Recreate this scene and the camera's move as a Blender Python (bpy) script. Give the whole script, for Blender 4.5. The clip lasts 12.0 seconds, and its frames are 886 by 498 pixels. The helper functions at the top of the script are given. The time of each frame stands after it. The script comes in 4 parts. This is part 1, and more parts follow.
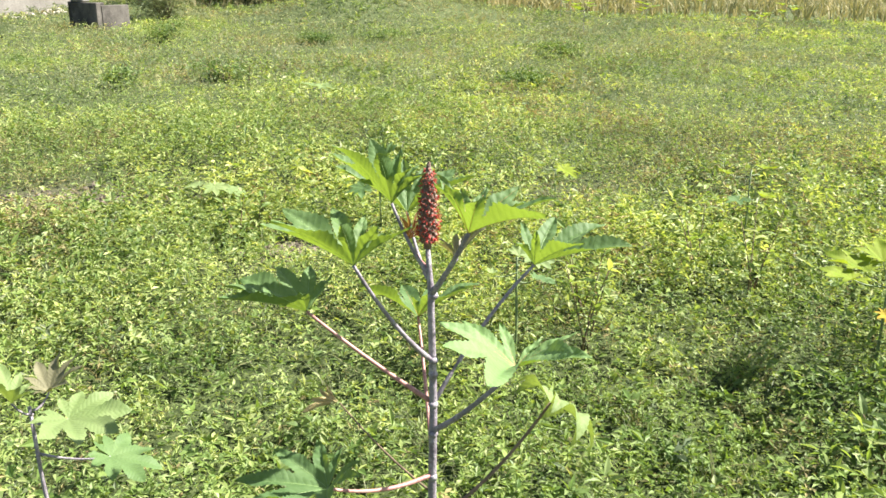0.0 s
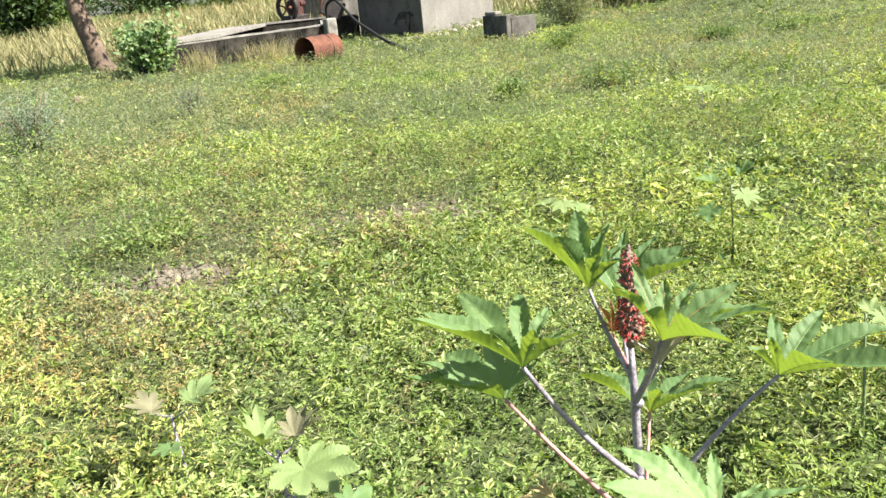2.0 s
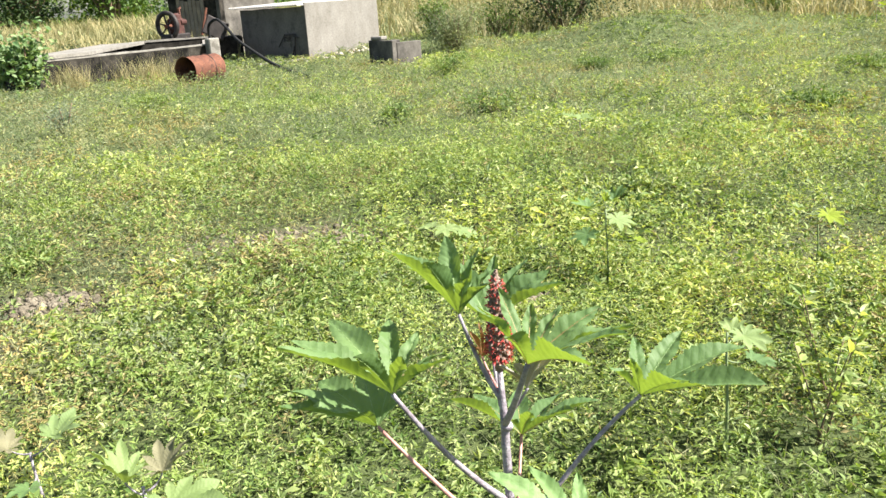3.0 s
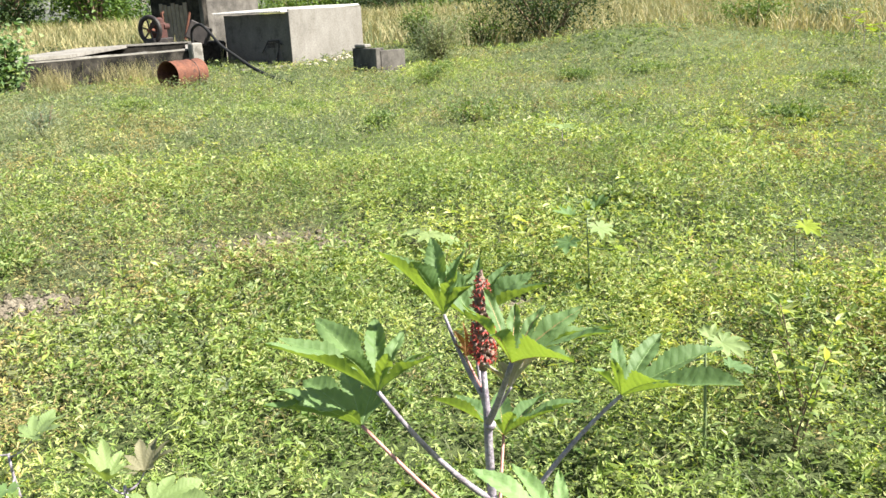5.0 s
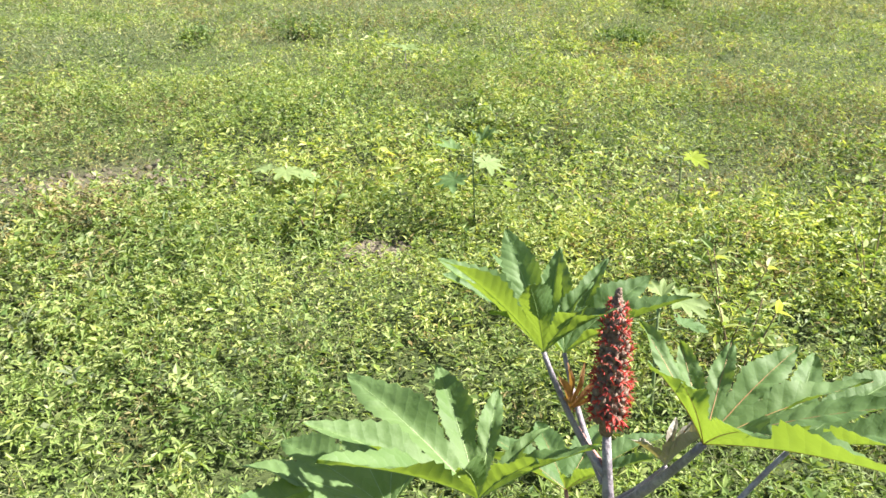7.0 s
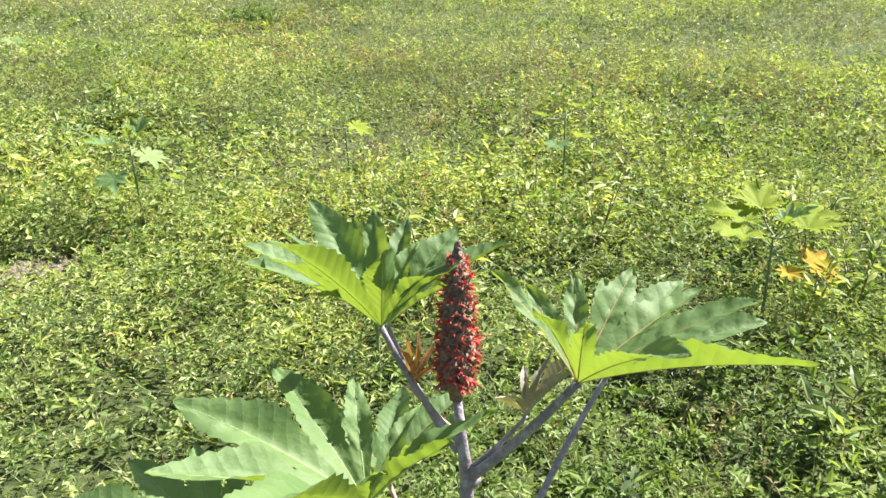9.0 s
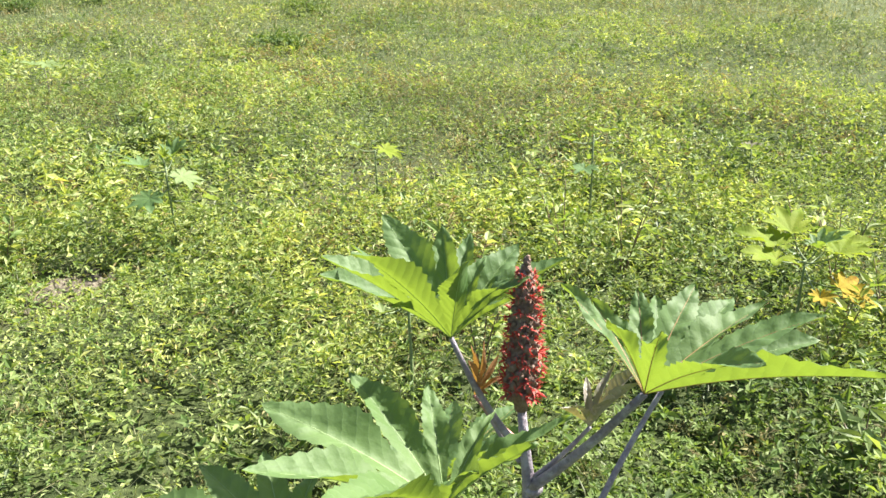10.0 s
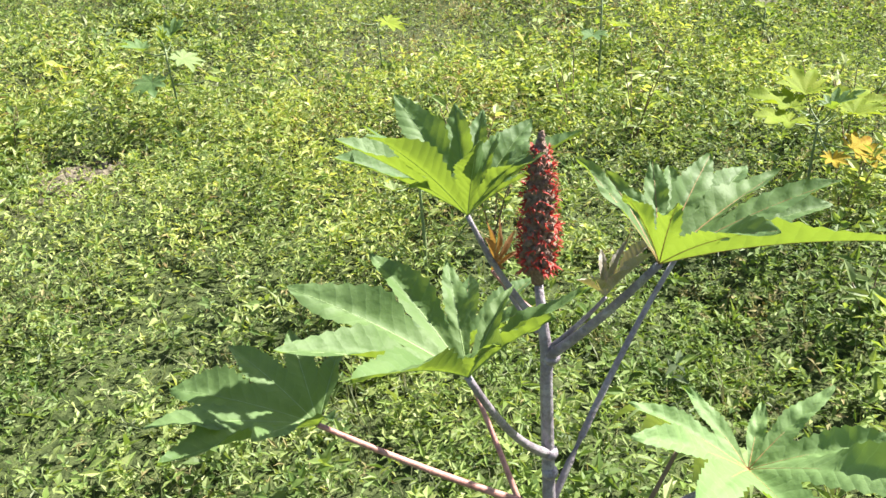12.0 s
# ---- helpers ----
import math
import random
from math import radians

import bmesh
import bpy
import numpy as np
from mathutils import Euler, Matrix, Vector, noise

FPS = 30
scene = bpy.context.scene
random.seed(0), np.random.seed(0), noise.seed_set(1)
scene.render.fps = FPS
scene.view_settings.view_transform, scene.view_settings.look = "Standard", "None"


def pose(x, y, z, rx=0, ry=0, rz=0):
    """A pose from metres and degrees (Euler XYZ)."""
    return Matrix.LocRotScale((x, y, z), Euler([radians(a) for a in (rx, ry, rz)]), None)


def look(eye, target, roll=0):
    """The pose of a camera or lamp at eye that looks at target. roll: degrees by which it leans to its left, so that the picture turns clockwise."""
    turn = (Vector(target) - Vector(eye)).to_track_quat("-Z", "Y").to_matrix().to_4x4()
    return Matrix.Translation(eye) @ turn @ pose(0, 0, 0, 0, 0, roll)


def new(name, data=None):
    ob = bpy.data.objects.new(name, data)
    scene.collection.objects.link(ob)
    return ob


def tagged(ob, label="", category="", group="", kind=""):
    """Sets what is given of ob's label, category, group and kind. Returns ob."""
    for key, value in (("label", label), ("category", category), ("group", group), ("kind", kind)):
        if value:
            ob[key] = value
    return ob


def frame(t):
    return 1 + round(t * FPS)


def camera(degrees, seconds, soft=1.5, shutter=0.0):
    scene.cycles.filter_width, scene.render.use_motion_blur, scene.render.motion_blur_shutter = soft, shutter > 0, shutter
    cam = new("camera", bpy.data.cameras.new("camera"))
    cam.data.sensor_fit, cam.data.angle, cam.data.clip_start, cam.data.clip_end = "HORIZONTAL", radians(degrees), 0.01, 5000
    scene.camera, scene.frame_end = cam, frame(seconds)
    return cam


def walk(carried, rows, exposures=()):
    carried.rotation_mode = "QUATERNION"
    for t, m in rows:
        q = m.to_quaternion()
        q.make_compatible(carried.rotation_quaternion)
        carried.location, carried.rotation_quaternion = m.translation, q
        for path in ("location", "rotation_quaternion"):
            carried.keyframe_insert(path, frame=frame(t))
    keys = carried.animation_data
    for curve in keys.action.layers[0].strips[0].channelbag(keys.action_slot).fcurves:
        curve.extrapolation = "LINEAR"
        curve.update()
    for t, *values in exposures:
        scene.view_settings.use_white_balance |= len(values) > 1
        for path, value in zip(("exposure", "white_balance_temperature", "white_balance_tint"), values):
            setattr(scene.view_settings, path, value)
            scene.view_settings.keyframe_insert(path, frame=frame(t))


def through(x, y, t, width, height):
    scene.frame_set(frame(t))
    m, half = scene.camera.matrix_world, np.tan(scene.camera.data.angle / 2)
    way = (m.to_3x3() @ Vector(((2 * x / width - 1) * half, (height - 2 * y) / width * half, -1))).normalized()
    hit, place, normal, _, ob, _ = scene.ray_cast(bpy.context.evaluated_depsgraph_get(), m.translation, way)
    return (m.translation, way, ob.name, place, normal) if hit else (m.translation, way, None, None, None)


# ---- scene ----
cam = camera(55.7, 12.0, shutter=0.1)
PATH = [
    (0, (-0.469, -1.421, 1.533), (0.15, 0.37, 0.894), 1.0),
    (0.5, (-0.373, -1.304, 1.581), (0.028, 0.551, 0.95), 0.0),
    (1, (-0.271, -1.284, 1.6), (-0.221, 0.624, 1.002), -1.9),
    (1.5, (-0.116, -1.234, 1.585), (-0.325, 0.646, 0.937), -4.7),
    (2, (-0.075, -1.209, 1.598), (-0.396, 0.668, 0.988), -5.9),
    (2.5, (-0.053, -1.195, 1.6), (-0.196, 0.713, 1.018), -4.0),
    (2.7, (-0.045, -1.195, 1.6), (-0.102, 0.718, 1.016), -3.7),
    (4.3, (-0.069, -1.242, 1.57), (-0.117, 0.684, 1.033), -3.9),
    (4.5, (-0.071, -1.24, 1.589), (-0.101, 0.681, 1.033), -3.4),
    (5, (-0.055, -1.223, 1.591), (-0.062, 0.697, 1.03), -2.7),
    (5.5, (-0.136, -1.145, 1.573), (-0.206, 0.76, 0.967), -0.8),
    (6, (-0.281, -0.963, 1.547), (-0.105, 0.924, 0.909), 2.3),
    (6.5, (-0.343, -0.85, 1.525), (-0.023, 0.996, 0.826), 2.2),
    (7, (-0.344, -0.673, 1.534), (0.084, 1.133, 0.788), 0.2),
    (7.5, (-0.366, -0.608, 1.522), (0.379, 1.069, 0.728), -0.6),
    (7.7, (-0.382, -0.579, 1.51), (0.501, 1.029, 0.712), -1.0),
    (9.3, (-0.483, -0.525, 1.482), (0.682, 0.907, 0.711), 0.6),
    (9.5, (-0.503, -0.524, 1.482), (0.663, 0.917, 0.73), 0.8),
    (10, (-0.514, -0.521, 1.485), (0.618, 0.96, 0.76), 0.4),
    (10.5, (-0.511, -0.52, 1.489), (0.621, 0.947, 0.737), 0.6),
    (11, (-0.504, -0.515, 1.49), (0.605, 0.889, 0.595), 1.1),
    (11.5, (-0.492, -0.507, 1.486), (0.571, 0.851, 0.473), 0.5),
    (12, (-0.522, -0.52, 1.492), (0.513, 0.873, 0.497), -2.0),
]
walk(cam, [(t, look(eye, target, roll)) for t, eye, target, roll in PATH], exposures=[(0.0, 1.88), (12.0, 1.88)])

# ---------------------------------------------------------------- light
SUN_AZ, SUN_EL = 102.0, 47.0
world = bpy.data.worlds.new("sky")
scene.world = world
world.use_nodes = True
wn = world.node_tree.nodes
sky = wn.new("ShaderNodeTexSky")
sky.sky_type = 'NISHITA'
sky.sun_disc = False
sky.sun_elevation = radians(SUN_EL)
sky.sun_rotation = radians(SUN_AZ)
sky.air_density, sky.dust_density = 1.0, 1.5
wn["Background"].inputs["Strength"].default_value = 0.056
world.node_tree.links.new(sky.outputs[0], wn["Background"].inputs["Color"])
sun_data = bpy.data.lights.new("sun", 'SUN')
sun_data.energy, sun_data.angle, sun_data.color = 5.0, radians(0.53), (1.0, 0.95, 0.86)
sun = new("sun", sun_data)
_s = Vector((math.sin(radians(SUN_AZ)) * math.cos(radians(SUN_EL)),
             math.cos(radians(SUN_AZ)) * math.cos(radians(SUN_EL)), math.sin(radians(SUN_EL))))
sun.matrix_world = look(_s * 60, (0, 0, 0))

# ---------------------------------------------------------------- materials


def _mat(name):
    m = bpy.data.materials.new(name)
    m.use_nodes = True
    nt = m.node_tree
    return m, nt, nt.nodes["Principled BSDF"], nt.nodes["Material Output"]


def _ramp(nt, stops):
    r = nt.nodes.new("ShaderNodeValToRGB")
    e = r.color_ramp.elements
    while len(e) < len(stops):
        e.new(0.5)
    for el, (p, c) in zip(e, stops):
        el.position, el.color = p, (*c, 1)
    return r


def _noise(nt, scale, detail=3.0, kind="Object", rough=0.55):
    tc = nt.nodes.new("ShaderNodeTexCoord") if kind == "Object" else nt.nodes.new("ShaderNodeNewGeometry")
    n = nt.nodes.new("ShaderNodeTexNoise")
    n.inputs["Scale"].default_value, n.inputs["Detail"].default_value = scale, detail
    n.inputs["Roughness"].default_value = rough
    nt.links.new(tc.outputs["Object" if kind == "Object" else "Position"], n.inputs["Vector"])
    return n


def _mix(nt, a, b, fac, mode='MIX'):
    m = nt.nodes.new("ShaderNodeMix")
    m.data_type, m.blend_type = 'RGBA', mode
    for sock, v in ((m.inputs[6], a), (m.inputs[7], b), (m.inputs[0], fac)):
        if isinstance(v, tuple):
            sock.default_value = (*v, 1)
        elif isinstance(v, (int, float)):
            sock.default_value = v
        else:
            nt.links.new(v, sock)
    return m.outputs[2]


def surface(name, dark, light, scale=4.0, rough=0.7, metal=0.0, bump=0.3, fine=40.0, spot=None, spec=0.5, detail=5.0):
    """Opaque surface: two tones at two scales, optional spots of a third tone, fine relief."""
    m, nt, p, out = _mat(name)
    a = _noise(nt, scale, detail)
    b = _noise(nt, fine, 4.0)
    r = _ramp(nt, [(0.3, dark), (0.7, light)])
    nt.links.new(a.outputs[0], r.inputs[0])
    r2 = _ramp(nt, [(0.3, (0.72,) * 3), (0.7, (1.2,) * 3)])
    nt.links.new(b.outputs[0], r2.inputs[0])
    col = _mix(nt, r.outputs[0], r2.outputs[0], 1.0, 'MULTIPLY')
    if spot:
        s = _noise(nt, scale * 2.3, 6.0, rough=0.7)
        rs = _ramp(nt, [(0.52, (0, 0, 0)), (0.62, (1, 1, 1))])
        nt.links.new(s.outputs[0], rs.inputs[0])
        col = _mix(nt, col, spot, rs.outputs[0])
    nt.links.new(col, p.inputs["Base Color"])
    p.inputs["Roughness"].default_value, p.inputs["Metallic"].default_value = rough, metal
    p.inputs["Specular IOR Level"].default_value = spec
    bp = nt.nodes.new("ShaderNodeBump")
    bp.inputs["Strength"].default_value, bp.inputs["Distance"].default_value = bump, 0.02
    nt.links.new(b.outputs[0], bp.inputs["Height"])
    nt.links.new(bp.outputs[0], p.inputs["Normal"])
    return m


def foliage_mat(name, tones, glow, through=0.4, rough=0.55, patch=0.35, spec=0.28, patch_tones=None):
    """Many small leaves: each leaf its own tone, broad patches over the field, light passing through."""
    m, nt, p, out = _mat(name)
    g = nt.nodes.new("ShaderNodeNewGeometry")
    r = _ramp(nt, [(i / (len(tones) - 1), c) for i, c in enumerate(tones)])
    nt.links.new(g.outputs["Random Per Island"], r.inputs[0])
    n = _noise(nt, patch, 3.0, "World")
    pt = patch_tones or [(0.62, 0.72, 0.6), (1.0, 1.0, 1.0), (1.35, 1.22, 0.9)]
    rp = _ramp(nt, [(0.3, pt[0]), (0.5, pt[1]), (0.7, pt[2])])
    nt.links.new(n.outputs[0], rp.inputs[0])
    col = _mix(nt, r.outputs[0], rp.outputs[0], 1.0, 'MULTIPLY')
    # neighbouring plants differ in age and tone
    plants = _ramp(nt, [(0.34, (0.62, 0.7, 0.66)), (0.5, (1.0, 1.0, 1.0)), (0.66, (1.36, 1.28, 1.2))])
    nt.links.new(_noise(nt, 2.7, 4.0, "World", 0.65).outputs[0], plants.inputs[0])
    col = _mix(nt, col, plants.outputs[0], 1.0, 'MULTIPLY')
    nt.links.new(col, p.inputs["Base Color"])
    p.inputs["Roughness"].default_value = rough
    p.inputs["Specular IOR Level"].default_value = spec
    t = nt.nodes.new("ShaderNodeBsdfTranslucent")
    nt.links.new(_mix(nt, col, glow, 1.0, 'MULTIPLY'), t.inputs["Color"])
    ms = nt.nodes.new("ShaderNodeMixShader")
    ms.inputs[0].default_value = through
    nt.links.new(p.outputs[0], ms.inputs[1])
    nt.links.new(t.outputs[0], ms.inputs[2])
    nt.links.new(ms.outputs[0], out.inputs[0])
    return m


def blade_mat(name, dark, light, glow, through=0.4, rough=0.42, spec=0.5, edge=None):
    """Large palmate leaf blade: mottled green, thin relief, light passing through."""
    m, nt, p, out = _mat(name)
    a = _noise(nt, 14.0, 4.0)
    r = _ramp(nt, [(0.3, dark), (0.7, light)])
    nt.links.new(a.outputs[0], r.inputs[0])
    oi = nt.nodes.new("ShaderNodeObjectInfo")
    ro = _ramp(nt, [(0.0, (0.88, 0.92, 0.9)), (1.0, (1.1, 1.08, 1.0))])
    nt.links.new(oi.outputs["Random"], ro.inputs[0])
    col = _mix(nt, r.outputs[0], ro.outputs[0], 1.0, 'MULTIPLY')
    if edge:
        s = _noise(nt, 22.0, 5.0, rough=0.7)
        rs = _ramp(nt, [(0.55, (0, 0, 0)), (0.68, (1, 1, 1))])
        nt.links.new(s.outputs[0], rs.inputs[0])
        col = _mix(nt, col, edge, rs.outputs[0])
    # side veins that run aslant from each lobe's midrib
    uv = nt.nodes.new("ShaderNodeUVMap")
    sep = nt.nodes.new("ShaderNodeSeparateXYZ")
    nt.links.new(uv.outputs[0], sep.inputs[0])

    def calc(op, x, y=None):
        n = nt.nodes.new("ShaderNodeMath")
        n.operation = op
        for i, v in enumerate((x, y)):
            if isinstance(v, (int, float)):
                n.inputs[i].default_value = v
            elif v is not None:
                nt.links.new(v, n.inputs[i])
        return n.outputs[0]
    slant = calc('ADD', calc('SUBTRACT', sep.outputs[0], calc('MULTIPLY', sep.outputs[1], 0.75)), calc('MULTIPLY', a.outputs[0], 0.1))
    rib = calc('ABSOLUTE', calc('SINE', calc('MULTIPLY', slant, 44.0)))
    line = calc('LESS_THAN', rib, 0.13)
    col = _mix(nt, col, tuple(min(1.0, c * 1.35 + 0.03) for c in light), calc('MULTIPLY', line, 0.22))
    nt.links.new(col, p.inputs["Base Color"])
    p.inputs["Roughness"].default_value = rough
    p.inputs["Specular IOR Level"].default_value = spec
    b = _noise(nt, 120.0, 3.0)
    bp = nt.nodes.new("ShaderNodeBump")
    bp.inputs["Strength"].default_value, bp.inputs["Distance"].default_value = 0.25, 0.004
    nt.links.new(b.outputs[0], bp.inputs["Height"])
    bs = nt.nodes.new("ShaderNodeBump")
    bs.inputs["Strength"].default_value, bs.inputs["Distance"].default_value = 0.14, 0.003
    nt.links.new(rib, bs.inputs["Height"])
    nt.links.new(bs.outputs[0], bp.inputs["Normal"])
    nt.links.new(bp.outputs[0], p.inputs["Normal"])
    t = nt.nodes.new("ShaderNodeBsdfTranslucent")
    nt.links.new(bs.outputs[0], t.inputs["Normal"])
    nt.links.new(_mix(nt, (1, 1, 1), glow, 1.0, 'MULTIPLY'), t.inputs["Color"])
    ms = nt.nodes.new("ShaderNodeMixShader")
    ms.inputs[0].default_value = through
    nt.links.new(p.outputs[0], ms.inputs[1])
    nt.links.new(t.outputs[0], ms.inputs[2])
    nt.links.new(ms.outputs[0], out.inputs[0])
    return m


def ground_mat():
    """Bare brown soil and plant litter, passing into short green turf away from the dug field."""
    m, nt, p, out = _mat("soil")
    soil = _ramp(nt, [(0.3, (0.065, 0.058, 0.038)), (0.7, (0.16, 0.145, 0.1))])
    nt.links.new(_noise(nt, 1.1, 6.0).outputs[0], soil.inputs[0])
    fine = _noise(nt, 26.0, 5.0, rough=0.7)
    litter = _ramp(nt, [(0.42, (0.03, 0.043, 0.015)), (0.58, (0.075, 0.095, 0.036))])
    nt.links.new(fine.outputs[0], litter.inputs[0])
    bare = nt.nodes.new("ShaderNodeAttribute")
    bare.attribute_name = "bare"
    near = _mix(nt, litter.outputs[0], soil.outputs[0], bare.outputs["Fac"])
    turf = _ramp(nt, [(0.35, (0.028, 0.042, 0.015)), (0.5, (0.075, 0.097, 0.037)), (0.65, (0.14, 0.155, 0.07))])
    nt.links.new(_noise(nt, 14.0, 7.0, rough=0.75).outputs[0], turf.inputs[0])
    g = nt.nodes.new("ShaderNodeNewGeometry")
    d = nt.nodes.new("ShaderNodeVectorMath")
    d.operation = 'LENGTH'
    nt.links.new(g.outputs["Position"], d.inputs[0])
    far = nt.nodes.new("ShaderNodeMapRange")
    far.inputs["From Min"].default_value, far.inputs["From Max"].default_value = 6.0, 12.0
    nt.links.new(d.outputs["Value"], far.inputs["Value"])
    nt.links.new(_mix(nt, near, turf.outputs[0], far.outputs[0]), p.inputs["Base Color"])
    p.inputs["Roughness"].default_value, p.inputs["Specular IOR Level"].default_value = 0.95, 0.12
    bp = nt.nodes.new("ShaderNodeBump")
    bp.inputs["Strength"].default_value, bp.inputs["Distance"].default_value = 0.8, 0.02
    nt.links.new(fine.outputs[0], bp.inputs["Height"])
    nt.links.new(bp.outputs[0], p.inputs["Normal"])
    return m


M_SOIL = ground_mat()
M_WEED = foliage_mat("weed_leaf", [(0.076, 0.138, 0.034), (0.21, 0.288, 0.086), (0.35, 0.405, 0.152), (0.118, 0.192, 0.049), (0.44, 0.472, 0.215), (0.1, 0.172, 0.044)], (1.44, 1.38, 0.56), spec=0.34, rough=0.5, patch_tones=[(0.59, 0.67, 0.58), (1.0, 1.0, 1.0), (1.29, 1.2, 1.0)])
M_LIME = foliage_mat("lime_leaf", [(0.175, 0.255, 0.058), (0.26, 0.33, 0.105), (0.145, 0.22, 0.052), (0.31, 0.36, 0.145)], (1.3, 1.25, 0.6))
M_DRY = foliage_mat("dry_leaf", [(0.24, 0.2, 0.085), (0.34, 0.3, 0.145), (0.17, 0.135, 0.06), (0.3, 0.28, 0.125)], (1.1, 1.0, 0.6), through=0.25, rough=0.75)
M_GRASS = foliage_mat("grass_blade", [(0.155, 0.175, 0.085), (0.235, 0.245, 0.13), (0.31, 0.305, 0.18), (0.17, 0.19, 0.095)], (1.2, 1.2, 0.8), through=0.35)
M_GREY = foliage_mat("grey_green_leaf", [(0.15, 0.18, 0.095), (0.225, 0.25, 0.145), (0.1, 0.13, 0.065)], (1.1, 1.2, 0.75), through=0.3)
M_SILVER = foliage_mat("silver_leaf", [(0.2, 0.245, 0.17), (0.28, 0.32, 0.24), (0.14, 0.18, 0.12)], (1.0, 1.1, 0.8), through=0.25)
M_STRAW = foliage_mat("straw", [(0.31, 0.27, 0.14), (0.21, 0.205, 0.095), (0.37, 0.32, 0.18), (0.16, 0.175, 0.07)], (1.05, 1.0, 0.65), through=0.3, rough=0.7, patch=0.12, patch_tones=[(0.75, 0.84, 0.76), (1, 1, 1), (1.12, 1.08, 1.0)])
M_BUSH = foliage_mat("bush_leaf", [(0.045, 0.09, 0.02), (0.09, 0.15, 0.03), (0.14, 0.2, 0.05)], (1.4, 1.4, 0.5), through=0.3, patch=0.2)
M_CLUMP = foliage_mat("clump_leaf", [(0.07, 0.12, 0.035), (0.12, 0.18, 0.055), (0.18, 0.24, 0.08)], (1.4, 1.4, 0.5), through=0.35, patch=0.2)
M_DARKBUSH = foliage_mat("dark_bush_leaf", [(0.012, 0.03, 0.01), (0.028, 0.054, 0.016), (0.05, 0.08, 0.025)], (1.4, 1.4, 0.5), through=0.2, patch=0.2)
M_CASTOR = blade_mat("castor_blade", (0.088, 0.16, 0.056), (0.14, 0.218, 0.09), (0.22, 0.31, 0.028), 0.4, rough=0.58, spec=0.32)
M_CASTOR_LIGHTER = blade_mat("lighter_castor_blade", (0.14, 0.235, 0.085), (0.2, 0.3, 0.125), (0.24, 0.36, 0.03), 0.32, rough=0.6, spec=0.3)
M_CASTOR_PALE = blade_mat("young_castor_blade", (0.155, 0.218, 0.08), (0.21, 0.27, 0.115), (0.23, 0.3, 0.04), 0.34, rough=0.6, spec=0.25)
M_CASTOR_YELLOW = blade_mat("yellowing_castor_blade", (0.165, 0.235, 0.03), (0.235, 0.285, 0.045), (0.27, 0.34, 0.02), 0.42, rough=0.65, spec=0.12, edge=(0.17, 0.27, 0.02))
M_CASTOR_ORANGE = blade_mat("withered_castor_blade", (0.32, 0.23, 0.03), (0.4, 0.31, 0.05), (0.36, 0.24, 0.015), 0.4, rough=0.7, spec=0.1, edge=(0.3, 0.14, 0.03))
M_CASTOR_RED = blade_mat("unfolding_castor_blade", (0.23, 0.2, 0.175), (0.36, 0.33, 0.3), (0.28, 0.24, 0.05), 0.26, rough=0.45, edge=(0.24, 0.26, 0.06))
M_CASTOR_DULL = blade_mat("dull_castor_blade", (0.15, 0.14, 0.085), (0.23, 0.21, 0.13), (0.22, 0.2, 0.05), 0.3, rough=0.6, spec=0.25)
M_CASTOR_BRONZE = blade_mat("bronze_castor_blade", (0.2, 0.1, 0.045), (0.3, 0.17, 0.08), (0.34, 0.18, 0.03), 0.32, rough=0.5)
M_CASTOR_DRY = blade_mat("dead_castor_blade", (0.4, 0.28, 0.13), (0.6, 0.46, 0.25), (0.5, 0.35, 0.12), 0.25, rough=0.8, spec=0.2)
M_VEIN = surface("leaf_vein", (0.2, 0.3, 0.1), (0.27, 0.36, 0.14), 20, 0.5, bump=0.1)
M_VEIN_RED = surface("red_leaf_vein", (0.36, 0.17, 0.07), (0.42, 0.28, 0.12), 20, 0.5, bump=0.1)
M_STEM = surface("castor_stem", (0.15, 0.125, 0.15), (0.28, 0.25, 0.285), 22, 0.5, bump=0.25, fine=180, spot=(0.31, 0.29, 0.31))
M_PETIOLE = surface("red_petiole", (0.3, 0.12, 0.11), (0.44, 0.24, 0.2), 18, 0.45, bump=0.15, fine=150)
M_BUD = surface("castor_capsule", (0.2, 0.13, 0.1), (0.3, 0.235, 0.195), 60, 0.8, bump=0.5, fine=300, spec=0.15)
M_STIGMA = foliage_mat("red_stigma", [(0.5, 0.055, 0.05), (0.62, 0.12, 0.1), (0.3, 0.05, 0.045), (0.4, 0.16, 0.12)], (1.2, 0.6, 0.5), through=0.3, patch=1.0, patch_tones=[(0.9,) * 3, (1, 1, 1), (1.1,) * 3])
M_STONE = surface("field_stone", (0.28, 0.25, 0.2), (0.5, 0.47, 0.4), 5, 0.9, bump=0.6, fine=30)
M_BROWNSTONE = surface("brown_stone", (0.16, 0.115, 0.085), (0.3, 0.23, 0.17), 6, 0.9, bump=0.6, fine=30)
M_CLOD = surface("dry_clod", (0.1, 0.085, 0.062), (0.19, 0.165, 0.125), 9, 0.95, bump=0.6, fine=60, spec=0.1)
M_CONCRETE = surface("weathered_concrete", (0.15, 0.14, 0.122), (0.245, 0.23, 0.203), 1.3, 0.9, bump=0.35, fine=24, spot=(0.11, 0.1, 0.085))
def streaked(name, dark, light, streak, blotch=0.9, run_z=0.9):
    """Cement render with run-down rain streaks, blotches and fine grain."""
    m, nt, p, out = _mat(name)
    base = _ramp(nt, [(0.38, dark), (0.62, light)])
    nt.links.new(_noise(nt, blotch, 8.0, rough=0.65).outputs[0], base.inputs[0])
    tc, mp = nt.nodes.new("ShaderNodeTexCoord"), nt.nodes.new("ShaderNodeMapping")
